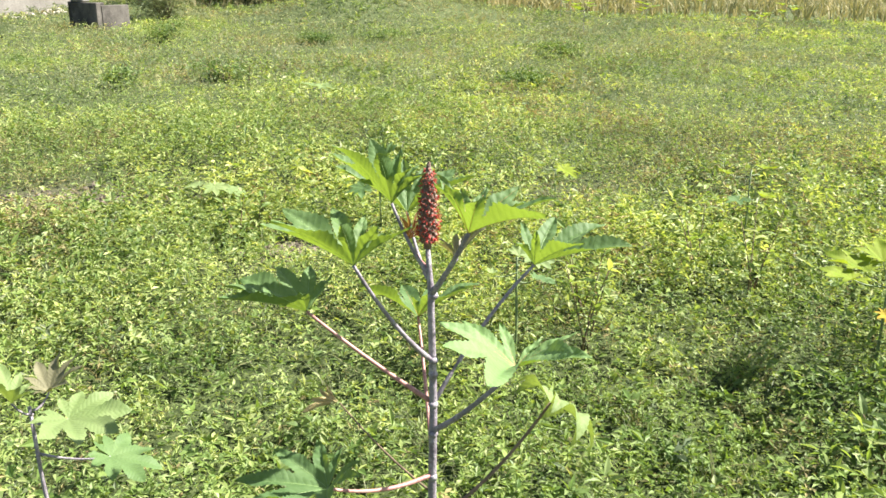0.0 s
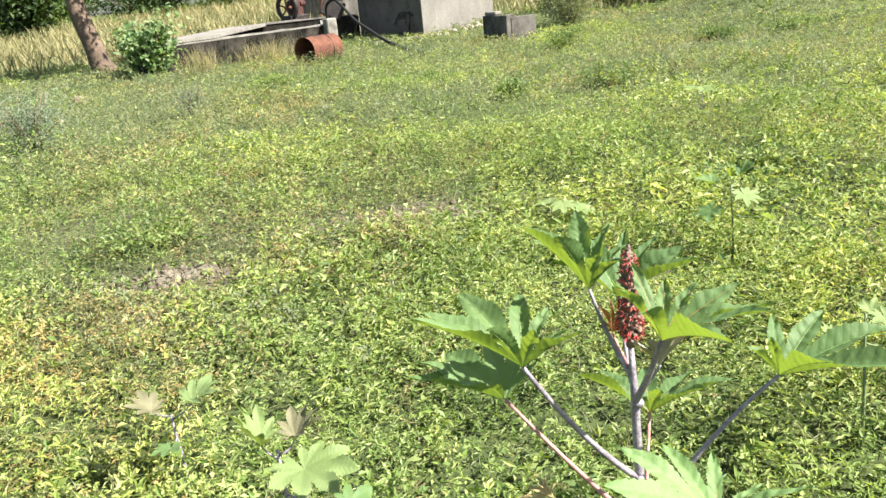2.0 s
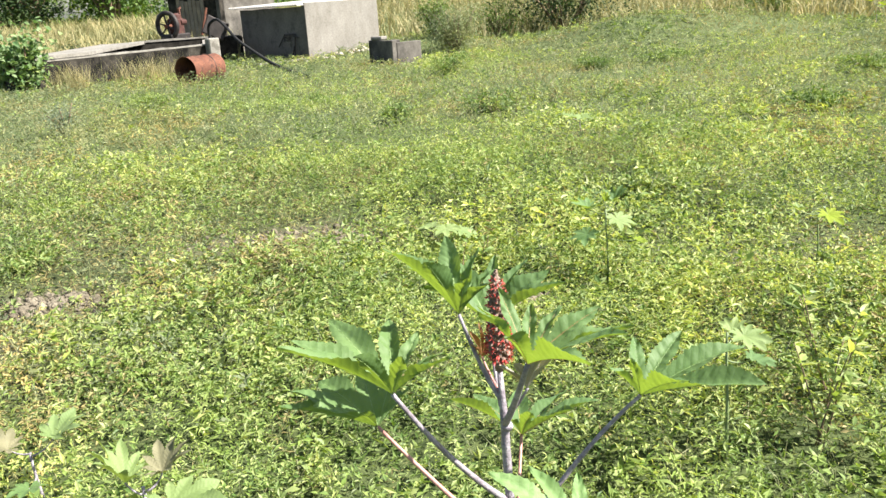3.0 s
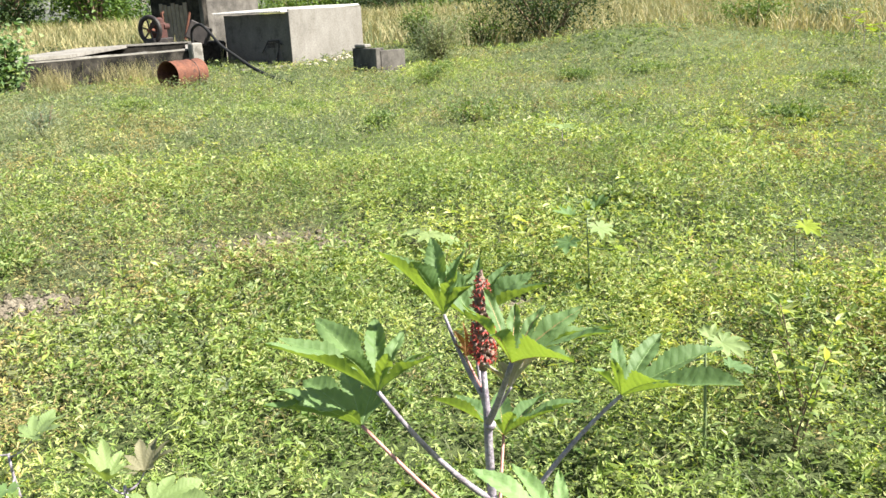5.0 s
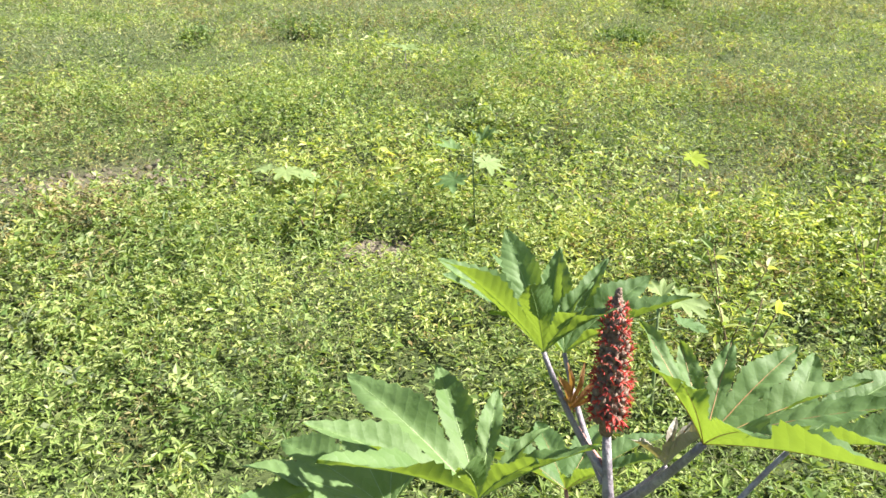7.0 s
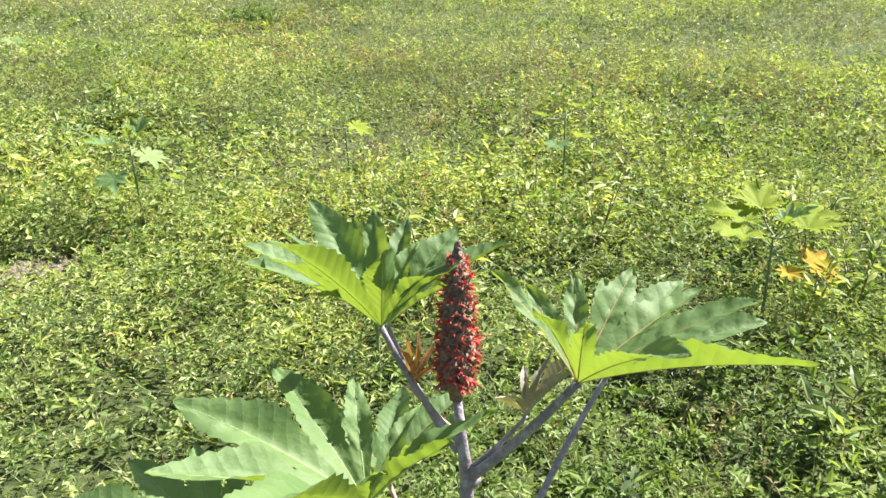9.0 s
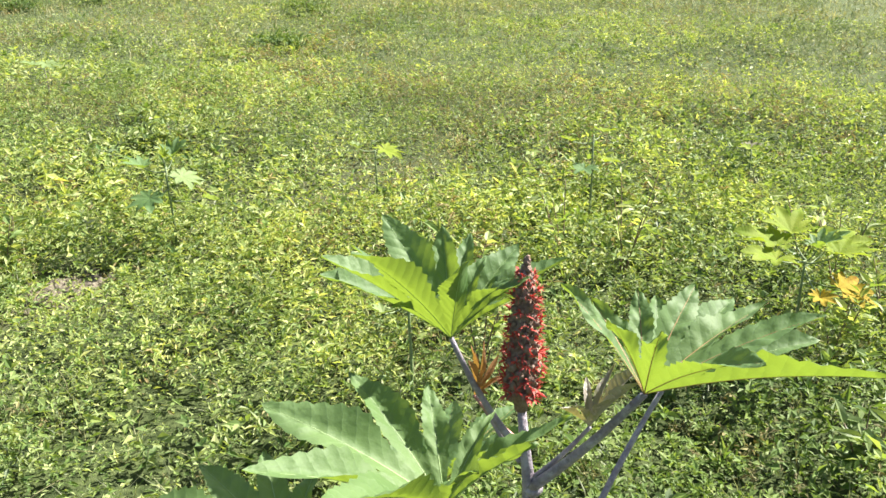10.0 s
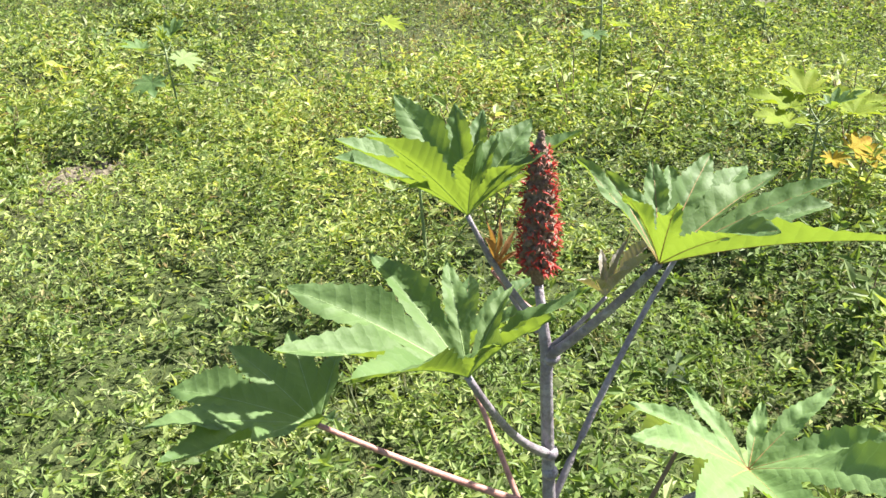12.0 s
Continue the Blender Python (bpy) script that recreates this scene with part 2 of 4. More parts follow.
    mp.inputs["Scale"].default_value = (2.6, 2.6, run_z)
    nt.links.new(tc.outputs["Object"], mp.inputs["Vector"])
    n = nt.nodes.new("ShaderNodeTexNoise")
    n.inputs["Scale"].default_value, n.inputs["Detail"].default_value = 1.6, 5.0
    nt.links.new(mp.outputs[0], n.inputs["Vector"])
    run = _ramp(nt, [(0.4, (0, 0, 0)), (0.72, (0.85, 0.85, 0.85))])
    nt.links.new(n.outputs[0], run.inputs[0])
    col = _mix(nt, base.outputs[0], streak, run.outputs[0])
    fine = _noise(nt, 22.0, 6.0, rough=0.7)
    grain = _ramp(nt, [(0.3, (0.75,) * 3), (0.7, (1.15,) * 3)])
    nt.links.new(fine.outputs[0], grain.inputs[0])
    nt.links.new(_mix(nt, col, grain.outputs[0], 1.0, 'MULTIPLY'), p.inputs["Base Color"])
    p.inputs["Roughness"].default_value, p.inputs["Specular IOR Level"].default_value = 0.92, 0.15
    bp = nt.nodes.new("ShaderNodeBump")
    bp.inputs["Strength"].default_value, bp.inputs["Distance"].default_value = 0.35, 0.02
    nt.links.new(fine.outputs[0], bp.inputs["Height"])
    nt.links.new(bp.outputs[0], p.inputs["Normal"])
    return m


M_PLASTER = streaked("cement_plaster", (0.17, 0.158, 0.14), (0.215, 0.2, 0.178), (0.245, 0.232, 0.21))
# real stains, plus shade put into the tone for back and inner walls
M_STAINSHADE = streaked("stained_shaded_concrete", (0.003, 0.0028, 0.0022), (0.052, 0.046, 0.038), (0.01, 0.009, 0.0075), blotch=2.6, run_z=1.4)
M_ROUGHWALL = streaked("rough_concrete", (0.06, 0.055, 0.05), (0.17, 0.156, 0.138), (0.07, 0.064, 0.056), blotch=1.8, run_z=1.2)
M_SHEET = surface("asbestos_sheet", (0.24, 0.232, 0.22), (0.34, 0.325, 0.305), 2.5, 0.8, bump=0.2, fine=30)
M_RUST = surface("rusty_steel", (0.09, 0.036, 0.024), (0.17, 0.07, 0.042), 4, 0.85, 0.1, bump=0.4, fine=40, spot=(0.06, 0.03, 0.022), spec=0.3)
M_REDPAINT = surface("faded_red_paint", (0.045, 0.02, 0.017), (0.085, 0.036, 0.03), 6, 0.75, 0.1, bump=0.3, fine=40, spot=(0.045, 0.028, 0.024), spec=0.25)
M_IRON = surface("dark_iron", (0.02, 0.018, 0.017), (0.05, 0.042, 0.04), 6, 0.6, 0.5, bump=0.3, fine=40)
M_RUBBER = surface("black_hose", (0.012, 0.012, 0.012), (0.025, 0.025, 0.025), 8, 0.9, bump=0.1, spec=0.2)
M_WOOD = surface("grey_board", (0.14, 0.11, 0.085), (0.28, 0.23, 0.18), 3, 0.85, bump=0.4, fine=30)
M_BARK = surface("tree_bark", (0.06, 0.042, 0.03), (0.17, 0.12, 0.085), 3, 0.95, bump=0.9, fine=16)
M_GREENSTEM = surface("green_stem", (0.11, 0.16, 0.06), (0.18, 0.23, 0.1), 14, 0.6, bump=0.2)
M_MILKWEED = foliage_mat("milkweed_leaf", [(0.09, 0.16, 0.06), (0.15, 0.225, 0.095), (0.22, 0.29, 0.15)], (1.2, 1.3, 0.6), through=0.35)
# darker wall colour that holds the shade of the shed's left side
M_SHADEDWALL = surface("shaded_wall", (0.08, 0.074, 0.067), (0.14, 0.13, 0.116), 1.3, 0.9, bump=0.35, fine=24, spot=(0.065, 0.06, 0.053))
M_TWIG = surface("brown_twig", (0.12, 0.08, 0.05), (0.22, 0.16, 0.1), 14, 0.85, bump=0.3)

# ---------------------------------------------------------------- building helpers


def part(name, bm, material, parent=None, label="", smooth=False):
    me = bpy.data.meshes.new(name)
    bm.to_mesh(me)
    bm.free()
    if smooth:
        me.polygons.foreach_set("use_smooth", [True] * len(me.polygons))
    me.materials.append(material)
    ob = new(name, me)
    ob.parent = parent
    if label:
        ob["label"] = label
    return ob


def raw(name, V, F, material, parent=None, smooth=False):
    """One mesh from numpy arrays of places and of triangles."""
    me = bpy.data.meshes.new(name)
    V = np.ascontiguousarray(V, dtype=np.float32)
    F = np.ascontiguousarray(F, dtype=np.int32)
    me.vertices.add(len(V))
    me.vertices.foreach_set("co", V.ravel())
    me.loops.add(F.size)
    me.loops.foreach_set("vertex_index", F.ravel())
    me.polygons.add(len(F))
    me.polygons.foreach_set("loop_start", np.arange(0, F.size, F.shape[1], dtype=np.int32))
    me.polygons.foreach_set("use_smooth", np.full(len(F), smooth))
    me.update(calc_edges=True)
    me.materials.append(material)
    ob = new(name, me)
    ob.parent = parent
    return ob


def thing(name, loc, label, category, group="", kind="", rz=0):
    ob = new(name)
    ob.matrix_basis = pose(*loc, 0, 0, rz)
    ob.empty_display_size = 0.1
    return tagged(ob, label, category, group, kind)


def tube(bm, pts, radii, seg=8, cap=True):
    """A round stem along the points, with its own radius at each."""
    pts = [Vector(p) for p in pts]
    rings = []
    ref = Vector((0.31, 0.17, 0.93))
    for i, p in enumerate(pts):
        d = (pts[min(i + 1, len(pts) - 1)] - pts[max(i - 1, 0)]).normalized()
        a = d.cross(ref if abs(d.dot(ref)) < 0.95 else Vector((1, 0, 0))).normalized()
        b = d.cross(a)
        r = radii[i] if isinstance(radii, (list, tuple)) else radii
        rings.append([bm.verts.new(p + (a * math.cos(k * math.tau / seg) + b * math.sin(k * math.tau / seg)) * r) for k in range(seg)])
    for u, v in zip(rings, rings[1:]):
        for k in range(seg):
            bm.faces.new((u[k], u[(k + 1) % seg], v[(k + 1) % seg], v[k]))
    if cap:
        bm.faces.new(rings[0][::-1])
        bm.faces.new(rings[-1])
    return bm


def bend(a, b, sag, n=9, up=(0, 0, 1)):
    """Points from a to b on a bow that leaves the chord by sag along up."""
    a, b, up = Vector(a), Vector(b), Vector(up)
    return [a.lerp(b, i / (n - 1)) + up * sag * 4 * (i / (n - 1)) * (1 - i / (n - 1)) for i in range(n)]


def box(bm, cx, cy, cz, sx, sy, sz, rz=0.0, bevel=0.0):
    m = pose(cx, cy, cz, 0, 0, rz) @ Matrix.Diagonal((sx, sy, sz, 1))
    g = bmesh.ops.create_cube(bm, size=1.0, matrix=m)
    if bevel:
        es = list({e for v in g["verts"] for e in v.link_edges})
        bmesh.ops.bevel(bm, geom=es, offset=bevel, segments=1, affect='EDGES')
    return bm


rng = np.random.default_rng(7)


def _hash(ix, iy, seed):
    h = np.sin(ix * 127.1 + iy * 311.7 + seed * 74.7) * 43758.5453
    return h - np.floor(h)


def vnoise(x, y, seed=0):
    """Smooth noise over the plan, 0 to 1."""
    ix, iy = np.floor(x), np.floor(y)
    fx, fy = x - ix, y - iy
    fx, fy = fx * fx * (3 - 2 * fx), fy * fy * (3 - 2 * fy)
    a, b = _hash(ix, iy, seed), _hash(ix + 1, iy, seed)
    c, d = _hash(ix, iy + 1, seed), _hash(ix + 1, iy + 1, seed)
    return (a * (1 - fx) + b * fx) * (1 - fy) + (c * (1 - fx) + d * fx) * fy


def hump(x, y, cx, cy, rx, ry):
    return np.exp(-((x - cx) / rx) ** 2 - ((y - cy) / ry) ** 2)


def lie(x, y):
    """Height of the ground."""
    x, y = np.asarray(x, float), np.asarray(y, float)
    z = 0.05 * (vnoise(x * 0.7, y * 0.7, 3) - 0.5) + 0.03 * (vnoise(x * 2.1, y * 2.1, 4) - 0.5)
    z = z + 0.56 * hump(x, y, 5.0, 23.6, 2.2, 2.6) + 0.5 * hump(x, y, 8.0, 24.2, 2.3, 2.6) + 0.35 * hump(x, y, -1.6, 26.6, 2.2, 2.4)
    z = z + 0.03 * np.clip(y - 32, 0, 60) * np.clip((60 - np.abs(x)) / 30, 0, 1)
    return z


def lie1(x, y):
    return float(lie(x, y))


# leaf outlines: along, across, up; and their triangles
T_FINE = (np.array([(0, 0, 0), (0.28, 0.42, 0.10), (0.28, -0.42, 0.10), (0.62, 0.40, 0.07), (0.62, -0.40, 0.07), (1, 0, -0.10), (0.28, 0, 0), (0.62, 0, 0.0)]),
          np.array([(0, 6, 1), (0, 2, 6), (1, 6, 7), (1, 7, 3), (2, 7, 6), (2, 4, 7), (3, 7, 5), (4, 5, 7)]))
T_MID = (np.array([(0, 0, 0), (0.45, 0.5, 0.10), (0.45, -0.5, 0.10), (1, 0, -0.06), (0.45, 0, 0)]),
         np.array([(0, 4, 1), (0, 2, 4), (1, 4, 3), (2, 3, 4)]))
T_FAR = (np.array([(0, 0, 0), (0.42, 0.5, 0.12), (0.42, -0.5, 0.12), (1, 0, 0)]), np.array([(0, 3, 1), (0, 2, 3)]))
T_BLADE = (np.array([(0, 0.5, 0), (0, -0.5, 0), (0.55, 0.4, 0.08), (0.55, -0.4, 0.08), (1, 0, -0.12)]),
           np.array([(0, 1, 2), (1, 3, 2), (2, 3, 4)]))


def leaves(P, yaw, elev, L, W, tmpl, roll=0.5):
    """Places and triangles of many leaves that share one outline."""
    P, n = np.asarray(P), len(P)
    T, F = tmpl
    D = np.stack([np.cos(elev) * np.cos(yaw), np.cos(elev) * np.sin(yaw), np.sin(elev)], 1)
    S0 = np.stack([-np.sin(yaw), np.cos(yaw), np.zeros(n)], 1)
    N0 = np.cross(D, S0)
    a = rng.normal(0, roll, n)[:, None]
    S = S0 * np.cos(a) + N0 * np.sin(a)
    N = np.cross(D, S)
    L, W = np.broadcast_to(L, n), np.broadcast_to(W, n)
    V = (P[:, None] + D[:, None] * (T[None, :, 0] * L[:, None])[..., None]
         + S[:, None] * (T[None, :, 1] * W[:, None])[..., None] + N[:, None] * (T[None, :, 2] * L[:, None])[..., None])
    return V.reshape(-1, 3), (F[None] + (np.arange(n) * len(T))[:, None, None]).reshape(-1, 3)


def joined(*pairs):
    V, F, k = [], [], 0
    for v, f in pairs:
        V.append(v)
        F.append(f + k)
        k += len(v)
    return np.concatenate(V), np.concatenate(F)

# ---------------------------------------------------------------- ground
# bare patches: centre, half widths, how bare
BARE = ((-1.2, 4.45, 0.62, 0.34, 1.0), (-2.55, 3.4, 0.45, 0.24, 1.0), (0.18, 3.08, 0.2, 0.13, 0.85), (-2.4, 2.6, 0.5, 0.4, 0.5), (-3.6, 4.6, 1.2, 0.5, 0.4), (1.9, 3.6, 0.8, 0.4, 0.35))


def ground_sheet():
    a = np.concatenate([np.arange(-12, 12.01, 0.3), np.arange(12.6, 40, 0.9), 40 * 1.25 ** np.arange(0, 19)])
    xs = np.unique(np.concatenate([-a[a > 12], a]))
    ys = np.unique(np.concatenate([-a[a > 12], a]))
    X, Y = np.meshgrid(xs, ys, indexing="ij")
    Z = lie(X, Y)
    V = np.stack([X.ravel(), Y.ravel(), Z.ravel()], 1)
    i, j = np.meshgrid(np.arange(len(xs) - 1), np.arange(len(ys) - 1), indexing="ij")
    q = (i * len(ys) + j).ravel()
    F = np.concatenate([np.stack([q, q + len(ys), q + len(ys) + 1], 1), np.stack([q, q + len(ys) + 1, q + 1], 1)])
    ob = raw("ground", V, F, M_SOIL, smooth=True)
    soil = sum(k * hump(V[:, 0], V[:, 1], cx, cy, rx * 1.2, ry * 1.2) for cx, cy, rx, ry, k in BARE)
    ob.data.attributes.new("bare", 'FLOAT', 'POINT').data.foreach_set("value", np.clip(soil * 1.3, 0, 1).astype(np.float32))
    return tagged(ob, "brown soil under a mat of field weeds", "ground", kind="structure")


ground_sheet()

# ---------------------------------------------------------------- castor plants
LOBES = (0, 38, -38, 76, -76, 114, -114, 150, -150)
REACH = (1.0, 0.95, 0.95, 0.82, 0.82, 0.62, 0.62, 0.46, 0.46)


def castor_leaf(parent, J, az, pitch, roll, size, cup, el=(0,) * 9, ln=(1,) * 9, mat=None, vein=None, plan=None,
                rows=20, fold=0.62, bow=9.0, ripple=0.9, label="", seed=0, droop=0.0, lobes=9, deep=0.38, veins=True, vein_len=1.0, tw=(0,) * 12, spread=1.0, wide=1.0):
    """Palmate blade: toothed lobes round the joint J, joined at the palm, each folded into a trough along its midrib.
    plan: the lobes one by one as (azimuth, rise, length), in place of the regular fan turned by az, pitch and roll."""
    rnd = random.Random(seed)
    if plan:
        size = max(r for _, _, r in plan)
        order = range(len(plan))
        th, E, L = [radians(a) for a, _, _ in plan], [radians(e) for _, e, _ in plan], [r for _, _, r in plan]
        frame_m = Matrix.Identity(4)
    else:
        order = sorted(range(lobes), key=lambda k: LOBES[k])
        th = [radians(LOBES[k] * spread) for k in order]
        L = [size * REACH[k] * ln[k] for k in order]
        E = [radians(cup + el[k]) for k in order]
        frame_m = (Matrix.Rotation(radians(az), 4, 'Z') @ Matrix.Rotation(-radians(pitch), 4, 'Y') @ Matrix.Rotation(radians(roll), 4, 'X'))
    n = len(th)
    base = Matrix.Translation(J) @ frame_m
    bm = bmesh.new()
    uv = bm.loops.layers.uv.new("UVMap")
    palm = [v for v in (0.0, 0.12, 0.3, 0.5, 0.68, 0.85, 1.0)]
    cols = (-1.0, -0.8, -0.55, -0.28, 0.0, 0.28, 0.55, 0.8, 1.0)
    mids = []

    def along(phi, vals):
        if phi <= th[0]:
            return vals[0]
        for a, b, va, vb in zip(th, th[1:], vals, vals[1:]):
            if phi <= b:
                w = (phi - a) / (b - a)
                w = w * w * (3 - 2 * w)
                return va * (1 - w) + vb * w
        return vals[-1]

    R = [deep * (0.85 * v + 0.15 * size) for v in L]
    for k in range(n):
        hl = (th[k] - th[k - 1]) / 2 if k > 0 else radians(17)
        hr = (th[k + 1] - th[k]) / 2 if k < n - 1 else radians(17)
        # the bays beside the lobe: how far out the palm reaches there
        bays = ((R[k] + R[k - 1]) / 2 if k > 0 else R[k], (R[k] + R[k + 1]) / 2 if k < n - 1 else R[k])
        wave, ph, twist = rnd.uniform(0.6, 1.5), rnd.uniform(0, 6.28), rnd.uniform(-0.9, 0.9) + tw[order[k]]
        body = 0.155 * wide * L[k]
        grid, mid = [], []
        steps = [(p, 0.0) for p in palm] + [(1.0, i / rows) for i in range(1, rows + 1)]
        for i, (p, u) in enumerate(steps):
            row = []
            for q in cols:
                half, bay = (hl, bays[0]) if q < 0 else (hr, bays[1])
                edge = bay * abs(q) + R[k] * (1 - abs(q))
                if u <= 0:
                    rho, ang = edge * p, half * q
                    off = rho * math.sin(half) * q
                    r = rho
                else:
                    neck = bay * math.sin(half)
                    s = min(1.0, u / 0.42)
                    s = s * s * (3 - 2 * s)
                    w = (neck * (1 - s) + max(body, 0.7 * neck) * s) * max(0.0, 1 - u ** 2.0) ** 0.85
                    if abs(q) > 0.9:
                        w *= 1.0 + (0.1 if i % 2 else -0.05)
                    off = w * q
                    start = edge * math.cos(half * q)
                    rho = start + (L[k] - start) * u
                    ang = math.atan2(off, rho)
                    r = math.hypot(rho, off)
                far = min(1.0, rho / L[k])
                e = along(th[k] + ang, E) + radians(bow) * (1 - far) - radians(droop) * u * u + twist * off / size * min(1, 2 * u)
                trough = abs(off) * (1 - 0.3 * abs(q)) * (0.6 + 0.75 * min(1, 2.5 * u) - 0.55 * u)
                h = fold * trough + ripple * size * 0.02 * math.cos(rho / size * 58 - abs(q) * 3.2 + ph * (u > 0)) * abs(q) * (1 - abs(q)) * 1.8 * min(1, 0.25 + u * 5) * min(1, p * 1.5)
                h += ripple * size * 0.016 * wave * math.sin(u * 8 + ph) * q * q * min(1, u * 3)
                a = th[k] + ang
                v = Vector((r * math.cos(e) * math.cos(a) - h * math.sin(e) * math.cos(a), r * math.cos(e) * math.sin(a) - h * math.sin(e) * math.sin(a), r * math.sin(e) + h * math.cos(e)))
                row.append((bm.verts.new(base @ v), (rho / size, abs(off) / size)))
                if q == 0.0:
                    mid.append(base @ v)
            grid.append(row)
        for r0, r1 in zip(grid, grid[1:]):
            for c in range(len(cols) - 1):
                corner = (r0[c], r1[c], r1[c + 1], r0[c + 1])
                for loop, (_, at) in zip(bm.faces.new([v for v, _ in corner]).loops, corner):
                    loop[uv].uv = at
        mids.append(mid)
    bmesh.ops.remove_doubles(bm, verts=bm.verts, dist=size * 0.004)
    bmesh.ops.recalc_face_normals(bm, faces=bm.faces)
    ob = part("leaf", bm, mat or M_CASTOR, parent, label, smooth=True)
    for mid in mids if veins else ():
        m = (mid[::2] + [mid[-1]])[:max(4, int(vein_len * len(mid) / 2) + 1)]
        bv = bmesh.new()
        tube(bv, m, [size * 0.0032 * (1 - 0.85 * i / (len(m) - 1)) for i in range(len(m))], 5)
        part("vein", bv, vein or M_VEIN, ob, smooth=True)
    return ob


def petiole(parent, a, b, sag=0.02, r=0.0045, mat=None, up=(0, 0, 1), label=""):
    bm = bmesh.new()
    pts = bend(a, b, sag, 12, up)
    tube(bm, pts, [r * (1.25 - 0.5 * i / 11) for i in range(12)], 8)
    return part("petiole", bm, mat or M_STEM, parent, label, smooth=True)


def castor_plant():
    p = thing("castor_plant", (0, 0, 0), "tall green castor bean plant with red flower spike, purple-grey stem", "castor plant")
    bm = bmesh.new()
    stem = [(0.006, -0.02, -0.02), (0.004, -0.018, 0.25), (0.003, -0.014, 0.5), (0.004, -0.01, 0.705), (0.003, -0.004, 0.80), (0, 0, 0.90), (0.0, 0.001, 0.939), (-0.002, 0.008, 0.985), (-0.004, 0.014, 1.03)]
    tube(bm, stem, [0.0105, 0.0096, 0.0088, 0.0082, 0.0076, 0.0072, 0.007, 0.0054, 0.0046], 10)
    for z, s in ((0.54, 1.0), (0.64, 1.2), (0.705, 1.2), (0.77, 1.15), (0.80, 1.15), (0.935, 1.2)):
        tube(bm, [(0.003, -0.012 + (z - 0.7) * 0.04, z - 0.006), (0.003, -0.012 + (z - 0.7) * 0.04, z), (0.003, -0.012 + (z - 0.7) * 0.04, z + 0.006)], [0.0078, 0.0094 * s * 0.95, 0.0078], 10)
    part("stem", bm, M_STEM, p, "purple-grey ringed stem", smooth=True)
    # big leaves, each with its stalk; lobes as (azimuth, rise, length)
    J = (-0.167, -0.072, 1.036)
    castor_leaf(p, J, 0, 0, 0, 0, 0, plan=[(63, 36, 0.112), (94, 28, 0.15), (132, 27, 0.174), (163, 25, 0.176), (203, 34, 0.195), (246, 47, 0.14), (290, 48, 0.12), (332, 36, 0.13), (380, 32, 0.095)], seed=1, deep=0.31, wide=1.05, fold=0.65)
    petiole(p, (0.0, -0.006, 0.80), J, -0.018)
    J = (-0.219, 0.127, 0.875)
    castor_leaf(p, J, 0, 0, 0, 0, 0, plan=[(35, 36, 0.095), (75, 30, 0.12), (108, 24, 0.14), (138, 16, 0.165), (162, 17, 0.182), (180, 15, 0.178), (212, 34, 0.14), (255, 42, 0.105)], seed=2, deep=0.5, fold=0.5, wide=1.1)
    petiole(p, (0.0, -0.008, 0.71), J, -0.006, 0.0042, M_PETIOLE, label="pinkish red leaf stalk")
    J = (-0.063, 0.055, 1.107)
    castor_leaf(p, J, 0, 0, 0, 0, 0, plan=[(20, 46, 0.092), (60, 50, 0.118), (100, 48, 0.142), (142, 34, 0.15), (182, 47, 0.162), (238, 53, 0.145), (283, 50, 0.112), (316, 43, 0.102)], seed=3, deep=0.36, wide=1.5, fold=0.42)
    petiole(p, (-0.003, 0.008, 0.975), J, -0.012, 0.0036)
    J = (-0.015, 0.115, 1.068)
    castor_leaf(p, J, 0, 0, 0, 0, 0, plan=[(-62, 40, 0.1), (-20, 30, 0.155), (8, 36, 0.135), (40, 42, 0.13), (78, 42, 0.13), (120, 36, 0.15), (162, 33, 0.168), (204, 37, 0.145)], seed=4, deep=0.36, wide=1.2)
    petiole(p, (-0.004, 0.01, 0.965), J, -0.012, 0.0036)
    J = (0.032, -0.108, 1.089)
    castor_leaf(p, J, 0, 0, 0, 0, 0, plan=[(-174, 55, 0.12), (-138, 50, 0.142), (-104, 37, 0.165), (-70, 22, 0.202), (-36, 27, 0.172), (-8, 21, 0.16), (18, 30, 0.135), (48, 36, 0.112), (80, 34, 0.105), (113, 46, 0.125)], vein=M_VEIN_RED, seed=5, deep=0.36, wide=1.0, fold=0.5)
    petiole(p, (0.0, -0.002, 0.937), J, -0.006, 0.005)
    J = (0.217, 0.007, 0.972)
    castor_leaf(p, J, 0, 0, 0, 0, 0, plan=[(-160, 46, 0.09), (-115, 54, 0.112), (-70, 32, 0.15), (-31, 17, 0.195), (10, 20, 0.184), (46, 28, 0.142), (85, 34, 0.11)], seed=6, wide=1.1, deep=0.34, fold=0.55)
    petiole(p, (0.002, -0.008, 0.70), J, 0.022, 0.004)
    # low front leaf, in a lighter green than the other big blades
    castor_leaf(p, (0.093, -0.2, 0.863), -125, 3, 3, 0.21, 27, (-12, 0, -1, -8, 6, 0, 0, -3, 2), (1.08, 1.1, 0.89, 0.86, 0.92, 1.01, 1.05, 0.85, 1.11), mat=M_CASTOR_LIGHTER, vein=M_VEIN_RED, seed=7, vein_len=0.3, deep=0.32, fold=0.45, wide=0.9)
    petiole(p, (0.003, -0.013, 0.645), (0.093, -0.2, 0.863), -0.012, 0.005)
    J = (0.038, 0.205, 0.80)
    castor_leaf(p, J, 0, 0, 0, 0, 0, plan=[(-120, 48, 0.1), (-80, 46, 0.12), (-35, 36, 0.14), (5, 22, 0.16), (45, 14, 0.15), (90, 12, 0.13), (135, 20, 0.13), (188, 35, 0.16)], vein=M_VEIN_RED, seed=8, deep=0.36, wide=1.2)
